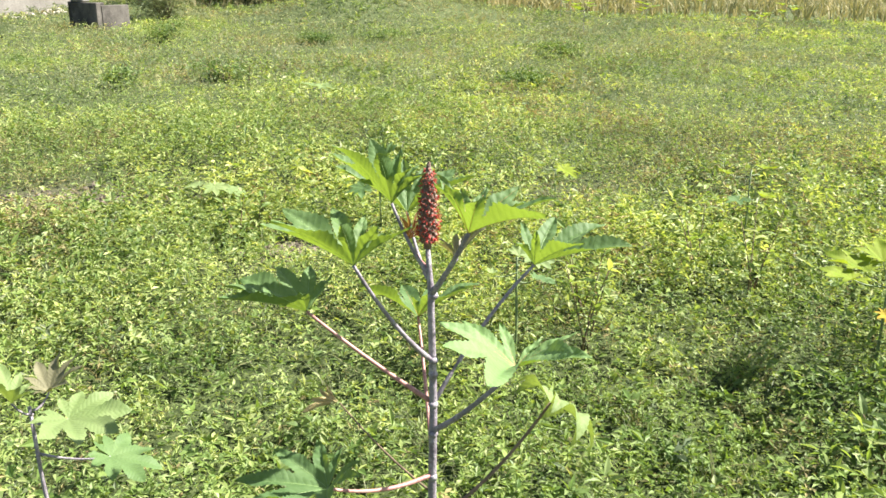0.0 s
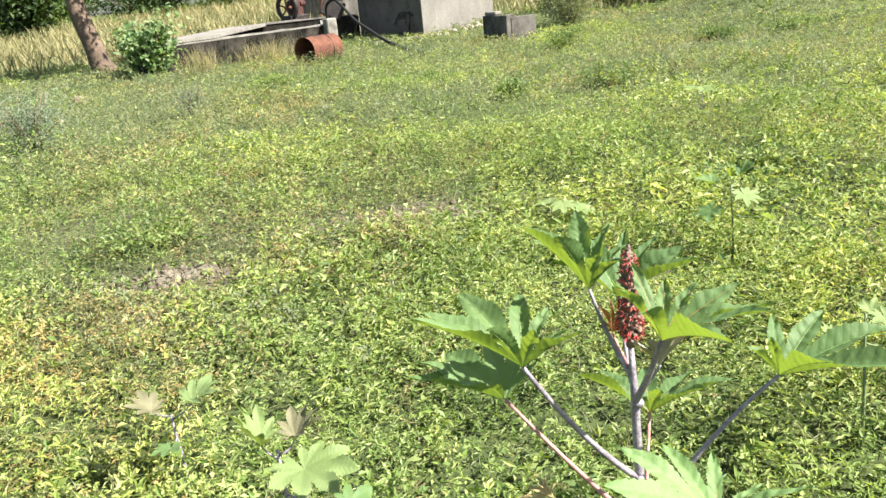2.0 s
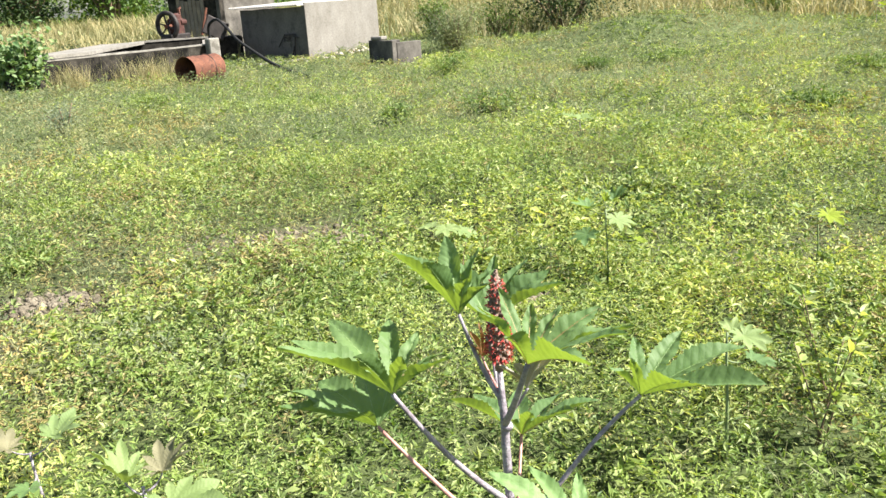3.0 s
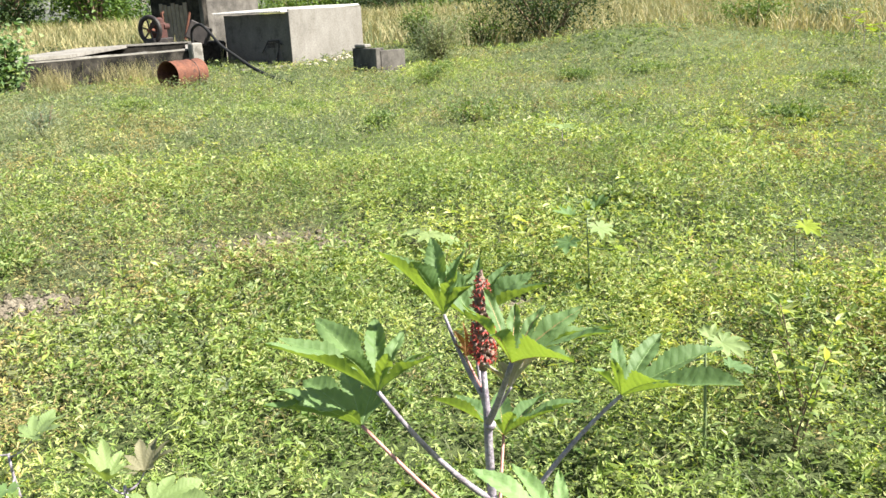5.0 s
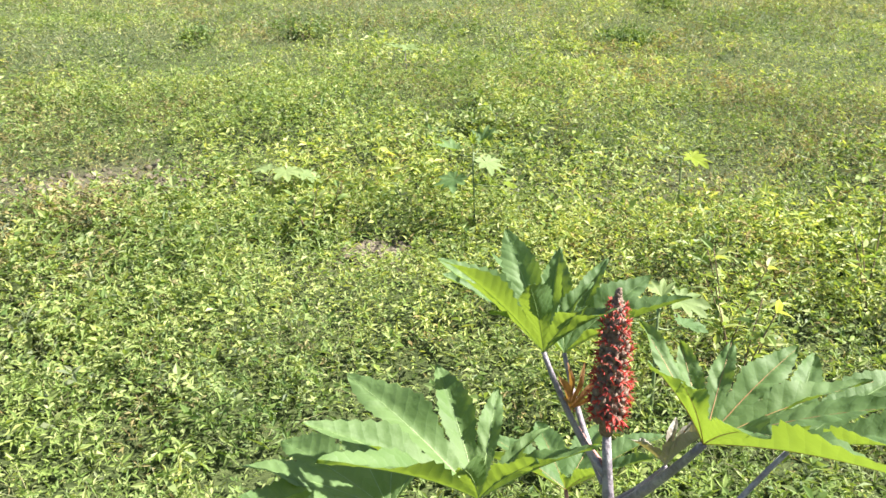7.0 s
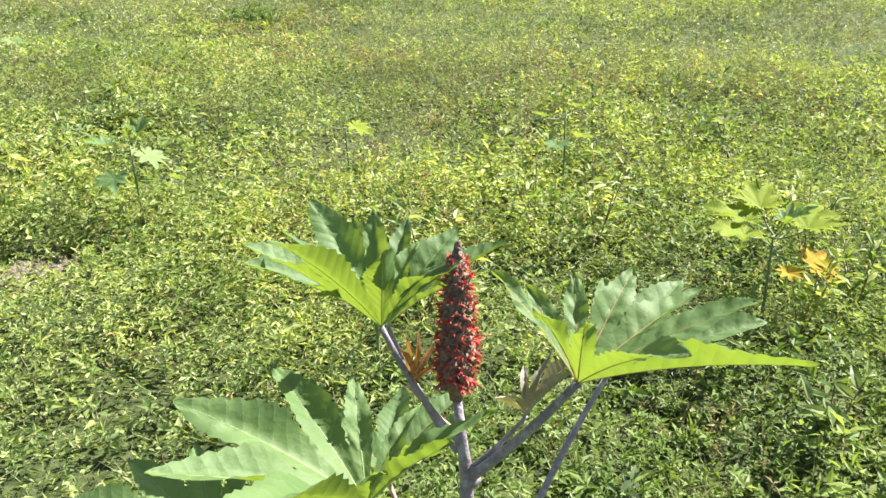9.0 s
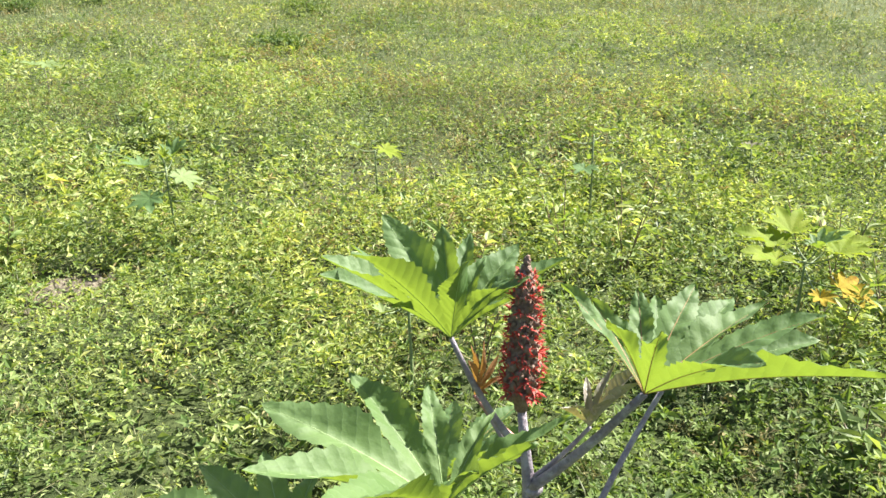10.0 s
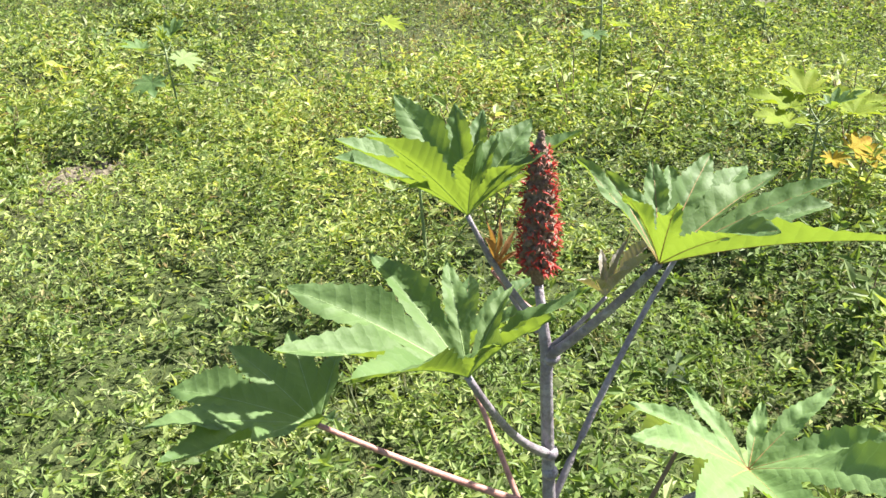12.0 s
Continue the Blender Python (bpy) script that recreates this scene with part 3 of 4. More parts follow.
    petiole(p, (0.003, -0.005, 0.60), J, 0.01, 0.0038, M_PETIOLE)
    castor_leaf(p, (-0.225, -0.08, 0.60), 195, -20, 10, 0.19, 22, seed=9)
    petiole(p, (0.003, -0.014, 0.545), (-0.225, -0.08, 0.60), -0.02, 0.0042, M_PETIOLE)
    # a yellowing leaf that hangs, a dead curled one
    castor_leaf(p, (0.266, -0.007, 0.663), 10, -50, 0, 0.14, 10, mat=M_CASTOR_PALE, seed=10, droop=25, lobes=7, spread=1.1, deep=0.5, wide=1.6, label="drooping pale yellow-green leaf")
    petiole(p, (0.004, -0.015, 0.43), (0.266, -0.007, 0.663), -0.03, 0.004, M_TWIG)
    castor_leaf(p, (-0.145, 0.19, 0.625), 150, -75, 0, 0.09, 55, mat=M_CASTOR_DRY, seed=11, label="dead brown curled leaf", fold=0.6)
    petiole(p, (0.002, -0.012, 0.50), (-0.145, 0.19, 0.625), -0.012, 0.0022, M_TWIG)
    # young leaves unfolding by the spike
    castor_leaf(p, (-0.03, 0.058, 1.03), 120, 35, 0, 0.06, 50, mat=M_CASTOR_BRONZE, seed=12, rows=10, fold=0.8, deep=0.3, lobes=7, veins=False, label="reddish unfolding young leaf")
    petiole(p, (-0.003, 0.008, 0.985), (-0.03, 0.058, 1.03), -0.004, 0.0025, M_PETIOLE)
    castor_leaf(p, (0.035, -0.045, 1.02), -70, 10, 0, 0.085, 44, mat=M_CASTOR_RED, seed=13, rows=12, fold=0.8, deep=0.34, lobes=7, veins=False, label="bronze half-folded young leaf")
    petiole(p, (0.0, 0.0, 0.945), (0.035, -0.045, 1.02), -0.004, 0.0028, M_STEM)
    # flower spike: axis, capsules, red stigmas
    axis = [(-0.004, 0.014, 1.025), (-0.004, 0.016, 1.08), (-0.003, 0.017, 1.14), (-0.002, 0.016, 1.192)]
    bm = bmesh.new()
    tube(bm, axis, [0.007, 0.0125, 0.009, 0.002], 8)
    spike = part("flower_spike", bm, M_BUD, p, "upright spike of grey capsules with red stigmas", smooth=True)
    bm = bmesh.new()
    rnd = random.Random(5)
    red_p, red_y, red_e, red_l = [], [], [], []
    for i in range(150):
        f = (i + 0.5) / 150
        z = 1.04 + 0.148 * f
        a = i * 2.39996
        body = math.sin(math.pi * min(1, 0.12 + f * 0.9)) ** 0.5
        r = (0.0165 * body + 0.002) * rnd.uniform(0.75, 1.1) * (1 - 0.45 * f)
        c = Vector((-0.003 + r * math.cos(a), 0.016 + r * math.sin(a), z + rnd.uniform(-0.003, 0.003)))
        s = rnd.uniform(0.0032, 0.0058) * (1.1 - 0.45 * f)
        bmesh.ops.create_icosphere(bm, subdivisions=1, radius=s, matrix=Matrix.Translation(c) @ Matrix.Rotation(rnd.uniform(0, 3), 4, 'X') @ Matrix.Diagonal((1, 1, 1.25, 1)))
        if f < 0.93:
            for j in range(7 if math.sin(a * 0.5 + f * 9) > -0.1 else 3):
                red_p.append(c + Vector((math.cos(a), math.sin(a), 0.3)) * s * 0.8)
                red_y.append(a + rnd.uniform(-1.1, 1.1))
                red_e.append(rnd.uniform(-0.9, 1.1))
                red_l.append(rnd.uniform(0.0065, 0.0115) * (1.1 - 0.4 * f))
    part("capsule_body", bm, M_BUD, spike, "grey-green prickly capsules", smooth=True)
    V, F = leaves(np.array(red_p), np.array(red_y), np.array(red_e), np.array(red_l), np.array(red_l) * 0.22, T_BLADE, roll=1.2)
    st = raw("stigma_fringe", V, F, M_STIGMA, spike)
    st["label"] = "feathery red stigmas"
    return p


castor_plant()


def young_castor(loc, height, spec, label, mat=None, group="young castor plants", stem_mat=None, lean=(0, 0)):
    """A small castor plant: a thin stem with stalked palmate leaves.
    spec: rows of (height on the stem, azimuth, stalk length, stalk rise, blade size, cup, pitch, material)."""
    z0 = lie1(loc[0], loc[1])
    p = thing("castor_seedling", (loc[0], loc[1], z0 - 0.01), label, "castor plant", group)
    bm = bmesh.new()
    top = Vector((lean[0], lean[1], height))
    tube(bm, [top * f + Vector((0.006 * math.sin(f * 5), 0, 0)) for f in (0, 0.25, 0.5, 0.75, 1)], [0.007, 0.0062, 0.0055, 0.0048, 0.004], 7)
    part("stem", bm, stem_mat or M_STEM, p, smooth=True)
    for i, (h, az, sl, rise, size, cup, pitch, m) in enumerate(spec):
        a = top * (h / height)
        d = Vector((math.cos(radians(az)), math.sin(radians(az)), 0))
        b = a + d * sl + Vector((0, 0, rise))
        petiole(p, a, b, -0.01, 0.0026, stem_mat or M_STEM)
        castor_leaf(p, b, az, pitch, 0, size * 1.2, cup, mat=m or mat or M_CASTOR, rows=10 if loc[1] < 5 else 6, seed=int(h * 100 + az), fold=0.3, ripple=0.7, deep=0.48, wide=1.3, veins=False)
    return p


PALE, YEL, ORG, RED = M_CASTOR_PALE, M_CASTOR_YELLOW, M_CASTOR_ORANGE, M_CASTOR_DULL
young_castor((-0.785, 0.42), 0.62, [(0.60, 200, 0.04, 0.04, 0.105, 40, 16, PALE), (0.61, 30, 0.04, 0.03, 0.09, 30, 10, RED), (0.58, -40, 0.10, 0.03, 0.115, 12, -12, PALE), (0.5, -10, 0.15, -0.02, 0.10, 5, -25, None), (0.3, 200, 0.1, 0.02, 0.08, 20, 0, None)],
             "slender castor seedling with pale green and bronze leaves")
young_castor((-1.46, 1.15), 0.30, [(0.29, 30, 0.07, 0.04, 0.105, 22, 4, PALE), (0.30, 185, 0.07, 0.02, 0.09, 20, 16, RED), (0.22, -80, 0.08, 0.0, 0.07, 10, 0, None)], "small castor seedling with pale and bronze leaves")
young_castor((0.80, 1.36), 0.50, [(0.49, -60, 0.06, 0.02, 0.08, 12, -25, PALE), (0.46, 60, 0.05, 0.02, 0.06, 30, 0, PALE), (0.44, 190, 0.11, 0.0, 0.06, 30, 0, PALE), (0.4, 0, 0.08, 0.0, 0.07, 10, -20, None)], "castor seedling with pale yellow-green leaves", stem_mat=M_GREENSTEM)
young_castor((0.72, 3.16), 0.46, [(0.42, -50, 0.07, 0.0, 0.1, 5, -30, PALE), (0.44, 160, 0.1, 0.02, 0.10, 25, 0, None), (0.36, 210, 0.13, -0.01, 0.10, 5, -30, None), (0.45, 40, 0.06, 0.04, 0.09, 40, 10, None), (0.45, 110, 0.02, 0.05, 0.05, 50, 30, YEL), (0.3, -20, 0.16, 0.0, 0.05, 10, -20, YEL)], "castor seedling with broad green leaves in the weeds", stem_mat=M_GREENSTEM)
young_castor((1.87, 3.2), 0.36, [(0.35, -70, 0.06, 0.02, 0.1, 10, -25, YEL), (0.36, 170, 0.1, 0.02, 0.07, 30, 0, PALE)], "small castor seedling with a yellow-green leaf", stem_mat=M_GREENSTEM)
young_castor((2.66, 2.36), 0.50, [(0.46, 170, 0.14, 0.02, 0.06, 20, 0, YEL), (0.47, 20, 0.12, 0.02, 0.07, 15, -10, YEL), (0.33, -20, 0.07, 0.02, 0.075, 20, -20, YEL), (0.34, 200, 0.1, 0.0, 0.1, 10, -10, None)], "castor seedling with yellowing leaves on thin stalks", stem_mat=M_GREENSTEM)
young_castor((2.13, 0.86), 0.42, [(0.4, 0, 0.14, 0.04, 0.14, 8, 0, YEL), (0.41, 120, 0.1, 0.05, 0.13, 15, 0, YEL), (0.42, 175, 0.17, 0.04, 0.11, 12, 0, YEL), (0.42, 60, 0.12, 0.06, 0.12, 20, 5, YEL), (0.41, -60, 0.1, 0.05, 0.11, 15, 0, YEL), (0.36, -75, 0.12, -0.01, 0.11, 15, -30, ORG), (0.39, 225, 0.2, -0.02, 0.06, 30, -30, ORG), (0.42, 300, 0.03, 0.05, 0.1, 30, 10, None)], "castor seedling with bright yellow and orange withering leaves", stem_mat=M_GREENSTEM)
young_castor((-0.16, 3.96), 0.22, [(0.2, -90, 0.06, 0.03, 0.10, 0, -15, PALE), (0.2, 160, 0.09, 0.02, 0.09, 5, -10, PALE), (0.2, -20, 0.1, 0.0, 0.10, 0, -25, PALE)], "low castor seedling with silvery pale leaves", stem_mat=M_GREENSTEM)
young_castor((3.77, 2.15), 0.27, [(0.26, 200, 0.05, 0.03, 0.08, 20, -10, YEL), (0.25, 40, 0.06, 0.02, 0.07, 20, 0, RED)], "tiny castor seedling with a yellow leaf", stem_mat=M_GREENSTEM)
young_castor((1.23, 7.6), 0.26, [(0.25, -80, 0.05, 0.03, 0.12, 10, -20, PALE), (0.24, 160, 0.08, 0.02, 0.11, 20, 0, PALE)], "low castor seedling with pale leaves")
for k, (x, y, h, s) in enumerate(((9.6, 17.5, 0.6, 0.2), (11.2, 22.0, 0.75, 0.2), (13.2, 15.6, 0.5, 0.18), (15.4, 17.2, 0.6, 0.2), (12.4, 19.2, 0.55, 0.2), (17.0, 23.0, 0.7, 0.22), (10.4, 19.8, 0.6, 0.18), (16.2, 14.0, 0.55, 0.2), (13.9, 24.0, 0.8, 0.22))):
    young_castor((x, y), h, [(h * (0.72 + 0.09 * j), 97 * j + 31 * k, 0.16, 0.08, s * (0.8 + 0.1 * (j % 3)), 20, -5, YEL if (j + k) % 3 else PALE) for j in range(5)], "leafy castor seedling with yellow-green leaves at the field edge")

# ---------------------------------------------------------------- well yard: cistern, sheds, drum, engine


def slab(name, a, b, z0, z1, thick, mat, parent, cap=None, label=""):
    """An upright wall between two plan points, to the left of the line from a to b, with a worn edge."""
    a, b = Vector((*a, 0)), Vector((*b, 0))
    d = (b - a).normalized()
    nrm = Vector((-d.y, d.x, 0)) * thick
    bm = bmesh.new()
    n = max(2, int((b - a).length / 0.35))
    rnd = random.Random(int(a.x * 91 + b.y * 17))
    rows = []
    for i in range(n + 1):
        p = a.lerp(b, i / n)
        dz = rnd.uniform(-0.02, 0.015) if 0 < i < n else 0
        rows.append([bm.verts.new(p + Vector((0, 0, z0))), bm.verts.new(p + Vector((0, 0, z1 + dz))),
                     bm.verts.new(p + nrm + Vector((0, 0, z1 + dz))), bm.verts.new(p + nrm + Vector((0, 0, z0)))])
    for u, v in zip(rows, rows[1:]):
        for k in range(4):
            bm.faces.new((u[k], u[(k + 1) % 4], v[(k + 1) % 4], v[k]))
    bm.faces.new(rows[0][::-1])
    bm.faces.new(rows[-1])
    bmesh.ops.recalc_face_normals(bm, faces=bm.faces)
    return part(name, bm, mat, parent, label)


def cistern():
    p = thing("water_cistern", (0, 0, 0), "open low concrete water cistern, stained and weathered", "water tank")
    FL, FR, RR, RL = (-10.5, 18.7), (-6.95, 23.3), (-8.0, 26.9), (-11.1, 25.6)
    slab("front_wall", FR, FL, -0.1, 0.66, -0.22, M_STAINSHADE, p, label="dark mottled and stained front wall")
    slab("side_wall", FL, RL, -0.1, 0.66, -0.22, M_STAINSHADE, p)
    # shaded inner face: its shade sits in the dark wall colour
    slab("back_wall", RL, RR, -0.1, 0.76, -0.22, M_STAINSHADE, p)
    slab("side_wall", RR, FR, -0.1, 0.70, -0.22, M_CONCRETE, p)
    for a, b, z in ((FR, FL, 0.655), (RL, RR, 0.755)):
        slab("coping", a, b, z, z + 0.05, -0.25, M_CONCRETE, p, label="grey weathered coping")
    bm = bmesh.new()
    vs = [bm.verts.new((x, y, 0.06)) for x, y in (FL, FR, RR, RL)]
    bm.faces.new(vs)
    r = bmesh.ops.extrude_face_region(bm, geom=list(bm.faces))
    for v in r["geom"]:
        if isinstance(v, bmesh.types.BMVert):
            v.co.z = -0.1
    part("floor", bm, M_STAINSHADE, p)
    # a slab covers the far-left third of the basin
    bm = bmesh.new()
    quad = [Vector(q) for q in (FL, Vector(FL).lerp(Vector(FR), 0.36), Vector(RL).lerp(Vector(RR), 0.42), RL)]
    low = [bm.verts.new((q.x, q.y, 0.71)) for q in quad]
    top = [bm.verts.new((q.x, q.y, 0.79)) for q in quad]
    bm.faces.new(low[::-1])
    bm.faces.new(top)
    for k in range(4):
        bm.faces.new((low[k], low[(k + 1) % 4], top[(k + 1) % 4], top[k]))
    part("cover_slab", bm, M_CONCRETE, p, "pale worn cover slab over part of the basin")
    bm = bmesh.new()
    box(bm, -6.85, 23.1, 0.42, 0.32, 0.3, 0.86, 40, 0.03)
    part("corner_post", bm, M_CONCRETE, p, "pale rounded corner post")


def roof_sheet(parent, cx, cy, cz, lx, ly, rz, tilt):
    """Corrugated sheet, waves running along its length."""
    bm = bmesh.new()
    n = int(lx / 0.036)
    m = pose(cx, cy, cz, 0, 0, rz) @ pose(0, 0, 0, tilt, 0, 0)
    rows = []
    for i in range(n + 1):
        x = -lx / 2 + lx * i / n
        z = 0.03 * math.sin(x / 0.146 * math.tau)
        rows.append([bm.verts.new(m @ Vector((x, y, z + dz))) for y, dz in ((-ly / 2, 0.0), (ly / 2, 0.0), (ly / 2, 0.012), (-ly / 2, 0.012))])
    for u, v in zip(rows, rows[1:]):
        for k in range(4):
            bm.faces.new((u[k], v[k], v[(k + 1) % 4], u[(k + 1) % 4]))
    bm.faces.new(rows[0])
    bm.faces.new(rows[-1][::-1])
    bmesh.ops.recalc_face_normals(bm, faces=bm.faces)
    return part("roof_sheet", bm, M_SHEET, parent, "pale corrugated roof sheet")


def pump_shed():
    p = thing("pump_shed", (0, 0, 0), "low plastered pump shed with corrugated sheet roof", "shed")
    B, R, Lf = Vector((-4.32, 24.2)), Vector((-2.35, 25.9)), Vector((-6.95, 27.25))
    K = R + (Lf - B)
    slab("wall", B, R, -0.2, 1.64, 0.18, M_PLASTER, p, label="sunlit cement-plastered wall")
    d2 = (B - Lf).normalized()
    out = Vector((d2.y, -d2.x)) * 0.012
    # shaded side: the shade is put into a darker base colour
    slab("wall", Lf + out, B + out - d2 * 0.012, -0.2, 1.53, 0.18, M_SHADEDWALL, p, label="shed wall on the shaded side, its shade painted into the colour")
    slab("wall", R, K, -0.2, 1.6, 0.18, M_PLASTER, p)
    slab("wall", K, Lf, -0.2, 1.5, 0.18, M_PLASTER, p)
    c = (B + K) / 2
    rz = math.degrees(math.atan2((B - Lf).y, (B - Lf).x))
    o = c + (Lf - B).normalized() * 0.16 + (B - R).normalized() * 0.14
    roof_sheet(p, o.x, o.y, 1.64, (B - Lf).length + 0.3, (R - B).length + 0.22, rz, 2.0)
    # metal bracket against the shaded wall
    q = thing("rusty_bracket", (0, 0, 0), "dark rusty metal frame leaning on the shed wall", "metal frame")
    d = (B - Lf).normalized()
    n = Vector((d.y, -d.x))
    o = B - d * 0.62 + n * 0.14
    bm = bmesh.new()
    for a, b in (((0, 0.0), (0.02, 0.72)), ((-0.02, 0.72), (-0.62, 0.70)), ((-0.6, 0.72), (-0.95, 0.36)), ((-0.12, 0.68), (0.18, 0.62)), ((-0.15, 0.0), (-0.02, 0.4))):
        f = lambda s: (o.x + d.x * s[0] - n.x * 0.12 * s[1], o.y + d.y * s[0] - n.y * 0.12 * s[1], 0.03 + s[1])
        tube(bm, [f(a), f(b)], 0.02, 6)
    part("frame", bm, M_IRON, q)
    for i in range(6):
        bm = bmesh.new()
        s = -0.5 + i * 0.075
        tube(bm, [(o.x + d.x * s, o.y + d.y * s, 0.55), (o.x + d.x * s, o.y + d.y * s, 0.70)], 0.014, 5)
        part("bar", bm, M_IRON, q)


def well_house():
    p = thing("well_house", (0, 0, 0), "taller grey well house with boarded dark doorway", "shed")
    a, b, c = Vector((-8.6, 31.0)), Vector((-7.0, 33.2)), Vector((-11.1, 32.85))
    e = b + (c - a)
    slab("wall", a, b, -0.1, 2.9, 0.2, M_ROUGHWALL, p, label="bare rough concrete wall")
    slab("wall", c, a, -0.1, 2.9, 0.2, M_STAINSHADE, p)
    slab("wall", b, e, -0.1, 2.9, 0.2, M_CONCRETE, p)
    slab("wall", e, c, -0.1, 2.9, 0.2, M_CONCRETE, p)
    bm = bmesh.new()
    m = (a + e) / 2
    box(bm, m.x, m.y, 2.98, 4.4, 3.4, 0.12, math.degrees(math.atan2((b - a).y, (b - a).x)), 0.02)
    part("roof", bm, M_CONCRETE, p)
    d = (a - c).normalized()
    n = Vector((d.y, -d.x))
    for i in range(7):
        o = c + d * (0.7 + i * 0.24) + n * 0.03
        bm = bmesh.new()
        box(bm, o.x, o.y, 1.05, 0.21, 0.04, 2.05 - 0.1 * (i % 3), math.degrees(math.atan2(d.y, d.x)), 0.006)
        part("board", bm, M_WOOD, p)


def oil_drum():
    p = thing("oil_drum", (-5.85, 18.3, 0.31), "rusty open-ended steel drum lying in the grass", "drum", rz=60)
    r, h = 0.325, 0.92
    prof = []
    for i in range(41):
        x = -h / 2 + h * i / 40
        rr = r
        for c in (-h / 6, h / 6):
            rr += 0.012 * math.exp(-((x - c) / 0.016) ** 2)
        if i in (0, 40):
            rr += 0.012
        prof.append((x, rr))
    bm = bmesh.new()
    seg = 40

    def ring(x, rr):
        return [bm.verts.new((x, rr * math.cos(k * math.tau / seg) * (1 + 0.02 * math.sin(3 * k * math.tau / seg)), rr * math.sin(k * math.tau / seg))) for k in range(seg)]
    rings = [ring(x, rr) for x, rr in prof] + [ring(h / 2 - 0.02, r - 0.012), ring(h / 2 - 0.021, 0.001)]
    inner = [ring(x, rr - 0.006) for x, rr in prof[:39]]
    allr = inner[::-1] + rings
    for u, v in zip(allr, allr[1:]):
        for k in range(seg):
            bm.faces.new((u[k], u[(k + 1) % seg], v[(k + 1) % seg], v[k]))
    bm.faces.new(inner[-1])
    bmesh.ops.recalc_face_normals(bm, faces=bm.faces)
    part("shell", bm, M_RUST, p, smooth=True)
    bm = bmesh.new()
    tube(bm, [(0.17, (r + 0.012) * math.cos(a), (r + 0.012) * math.sin(a)) for a in [radians(k * 12) for k in range(31)]], 0.012, 6)
    part("hoop", bm, M_IRON, p, "dark rolling hoop", smooth=True)


def diesel_engine():
    p = thing("diesel_engine", (-9.1, 27.0, 0.74), "old faded red pump engine with spoked flywheel", "engine", rz=66)
    bm = bmesh.new()
    box(bm, 0, 0, 0.10, 0.9, 0.5, 0.2, 0, 0.03)
    part("bed", bm, M_IRON, p)
    bm = bmesh.new()
    box(bm, 0.08, 0, 0.42, 0.42, 0.42, 0.55, 0, 0.06)
    tube(bm, [(0.08, 0, 0.6), (0.08, 0, 0.78), (0.08, 0, 0.84)], [0.2, 0.19, 0.12], 14)
    tube(bm, [(0.1, -0.16, 0.55), (0.34, -0.16, 0.55)], 0.1, 12)
    part("crankcase", bm, M_REDPAINT, p, "faded red engine block")
    bm = bmesh.new()
    tube(bm, [(0.42, 0.1, 0.45), (0.42, 0.1, 0.98), (0.5, 0.1, 1.0)], 0.05, 8)
    part("exhaust", bm, M_RUST, p, smooth=True)
    bm = bmesh.new()
    ring = [(-0.32, 0.4 * math.cos(a), 0.47 + 0.4 * math.sin(a)) for a in [k * math.tau / 36 for k in range(37)]]
    tube(bm, ring, 0.075, 8)
    w = part("flywheel", bm, M_IRON, p, "dark iron flywheel", smooth=True)
    for k in range(6):
        a = k * math.tau / 6 + 0.3
        bm = bmesh.new()
        tube(bm, [(-0.32, 0, 0.45), (-0.32, 0.38 * math.cos(a), 0.45 + 0.38 * math.sin(a))], [0.035, 0.025], 6)
        part("spoke", bm, M_IRON, w)
    bm = bmesh.new()
    tube(bm, [(-0.4, 0, 0.45), (0.0, 0, 0.45)], 0.06, 10)
    part("hub", bm, M_RUST, w)
    b = thing("engine_platform", (-8.5, 27.6, 0), "low concrete platform carrying the engine", "platform", rz=20)
    bm = bmesh.new()
    box(bm, 0, 0, 0.3, 2.6, 1.7, 0.88, 0, 0.03)
    part("block", bm, M_STAINSHADE, b)
    q = thing("pulley_guard", (-7.75, 26.9, 0.74), "dark sloping iron belt guard beside the engine", "belt guard", rz=30)
    bm = bmesh.new()
    box(bm, 0, 0, 0.3, 0.75, 0.16, 0.6, 0, 0.03)
    bmesh.ops.rotate(bm, verts=bm.verts, cent=(0, 0, 0.3), matrix=Matrix.Rotation(radians(28), 3, 'Y'))
    part("guard", bm, M_IRON, q)
    bm = bmesh.new()
    tube(bm, [(-0.45, -0.02, 0.12), (-0.2, -0.02, 0.95)], 0.04, 8)
    part("strut", bm, M_RUST, q)


def hose():
    p = thing("black_hose", (0, 0, 0), "black rubber delivery hose arching over the cistern to the ground", "hose")
    bm = bmesh.new()
    pts = [(-7.75, 26.1, 0.1), (-7.72, 26.0, 0.75), (-7.65, 25.85, 1.15), (-7.3, 25.5, 1.32), (-6.9, 24.9, 1.12), (-6.34, 24.0, 0.72), (-5.6, 22.7, 0.42), (-4.8, 21.0, 0.2), (-3.95, 19.0, 0.1), (-3.25, 17.5, 0.08)]
    P = [Vector(q) for q in pts]
    sm = []
    for i in range(len(P) - 1):
        a, b, c, d = P[max(i - 1, 0)], P[i], P[i + 1], P[min(i + 2, len(P) - 1)]
        for k in range(5):
            t = k / 5
            sm.append(0.5 * ((2 * b) + (c - a) * t + (2 * a - 5 * b + 4 * c - d) * t * t + (3 * b - a - 3 * c + d) * t ** 3))
    sm.append(P[-1])
    tube(bm, sm, 0.045, 8)
    part("tube", bm, M_RUBBER, p, smooth=True)


def trough():
    p = thing("concrete_trough", (-1.55, 20.85, 0), "broken concrete trough with a chipped rim", "trough", rz=38)
    bm = bmesh.new()
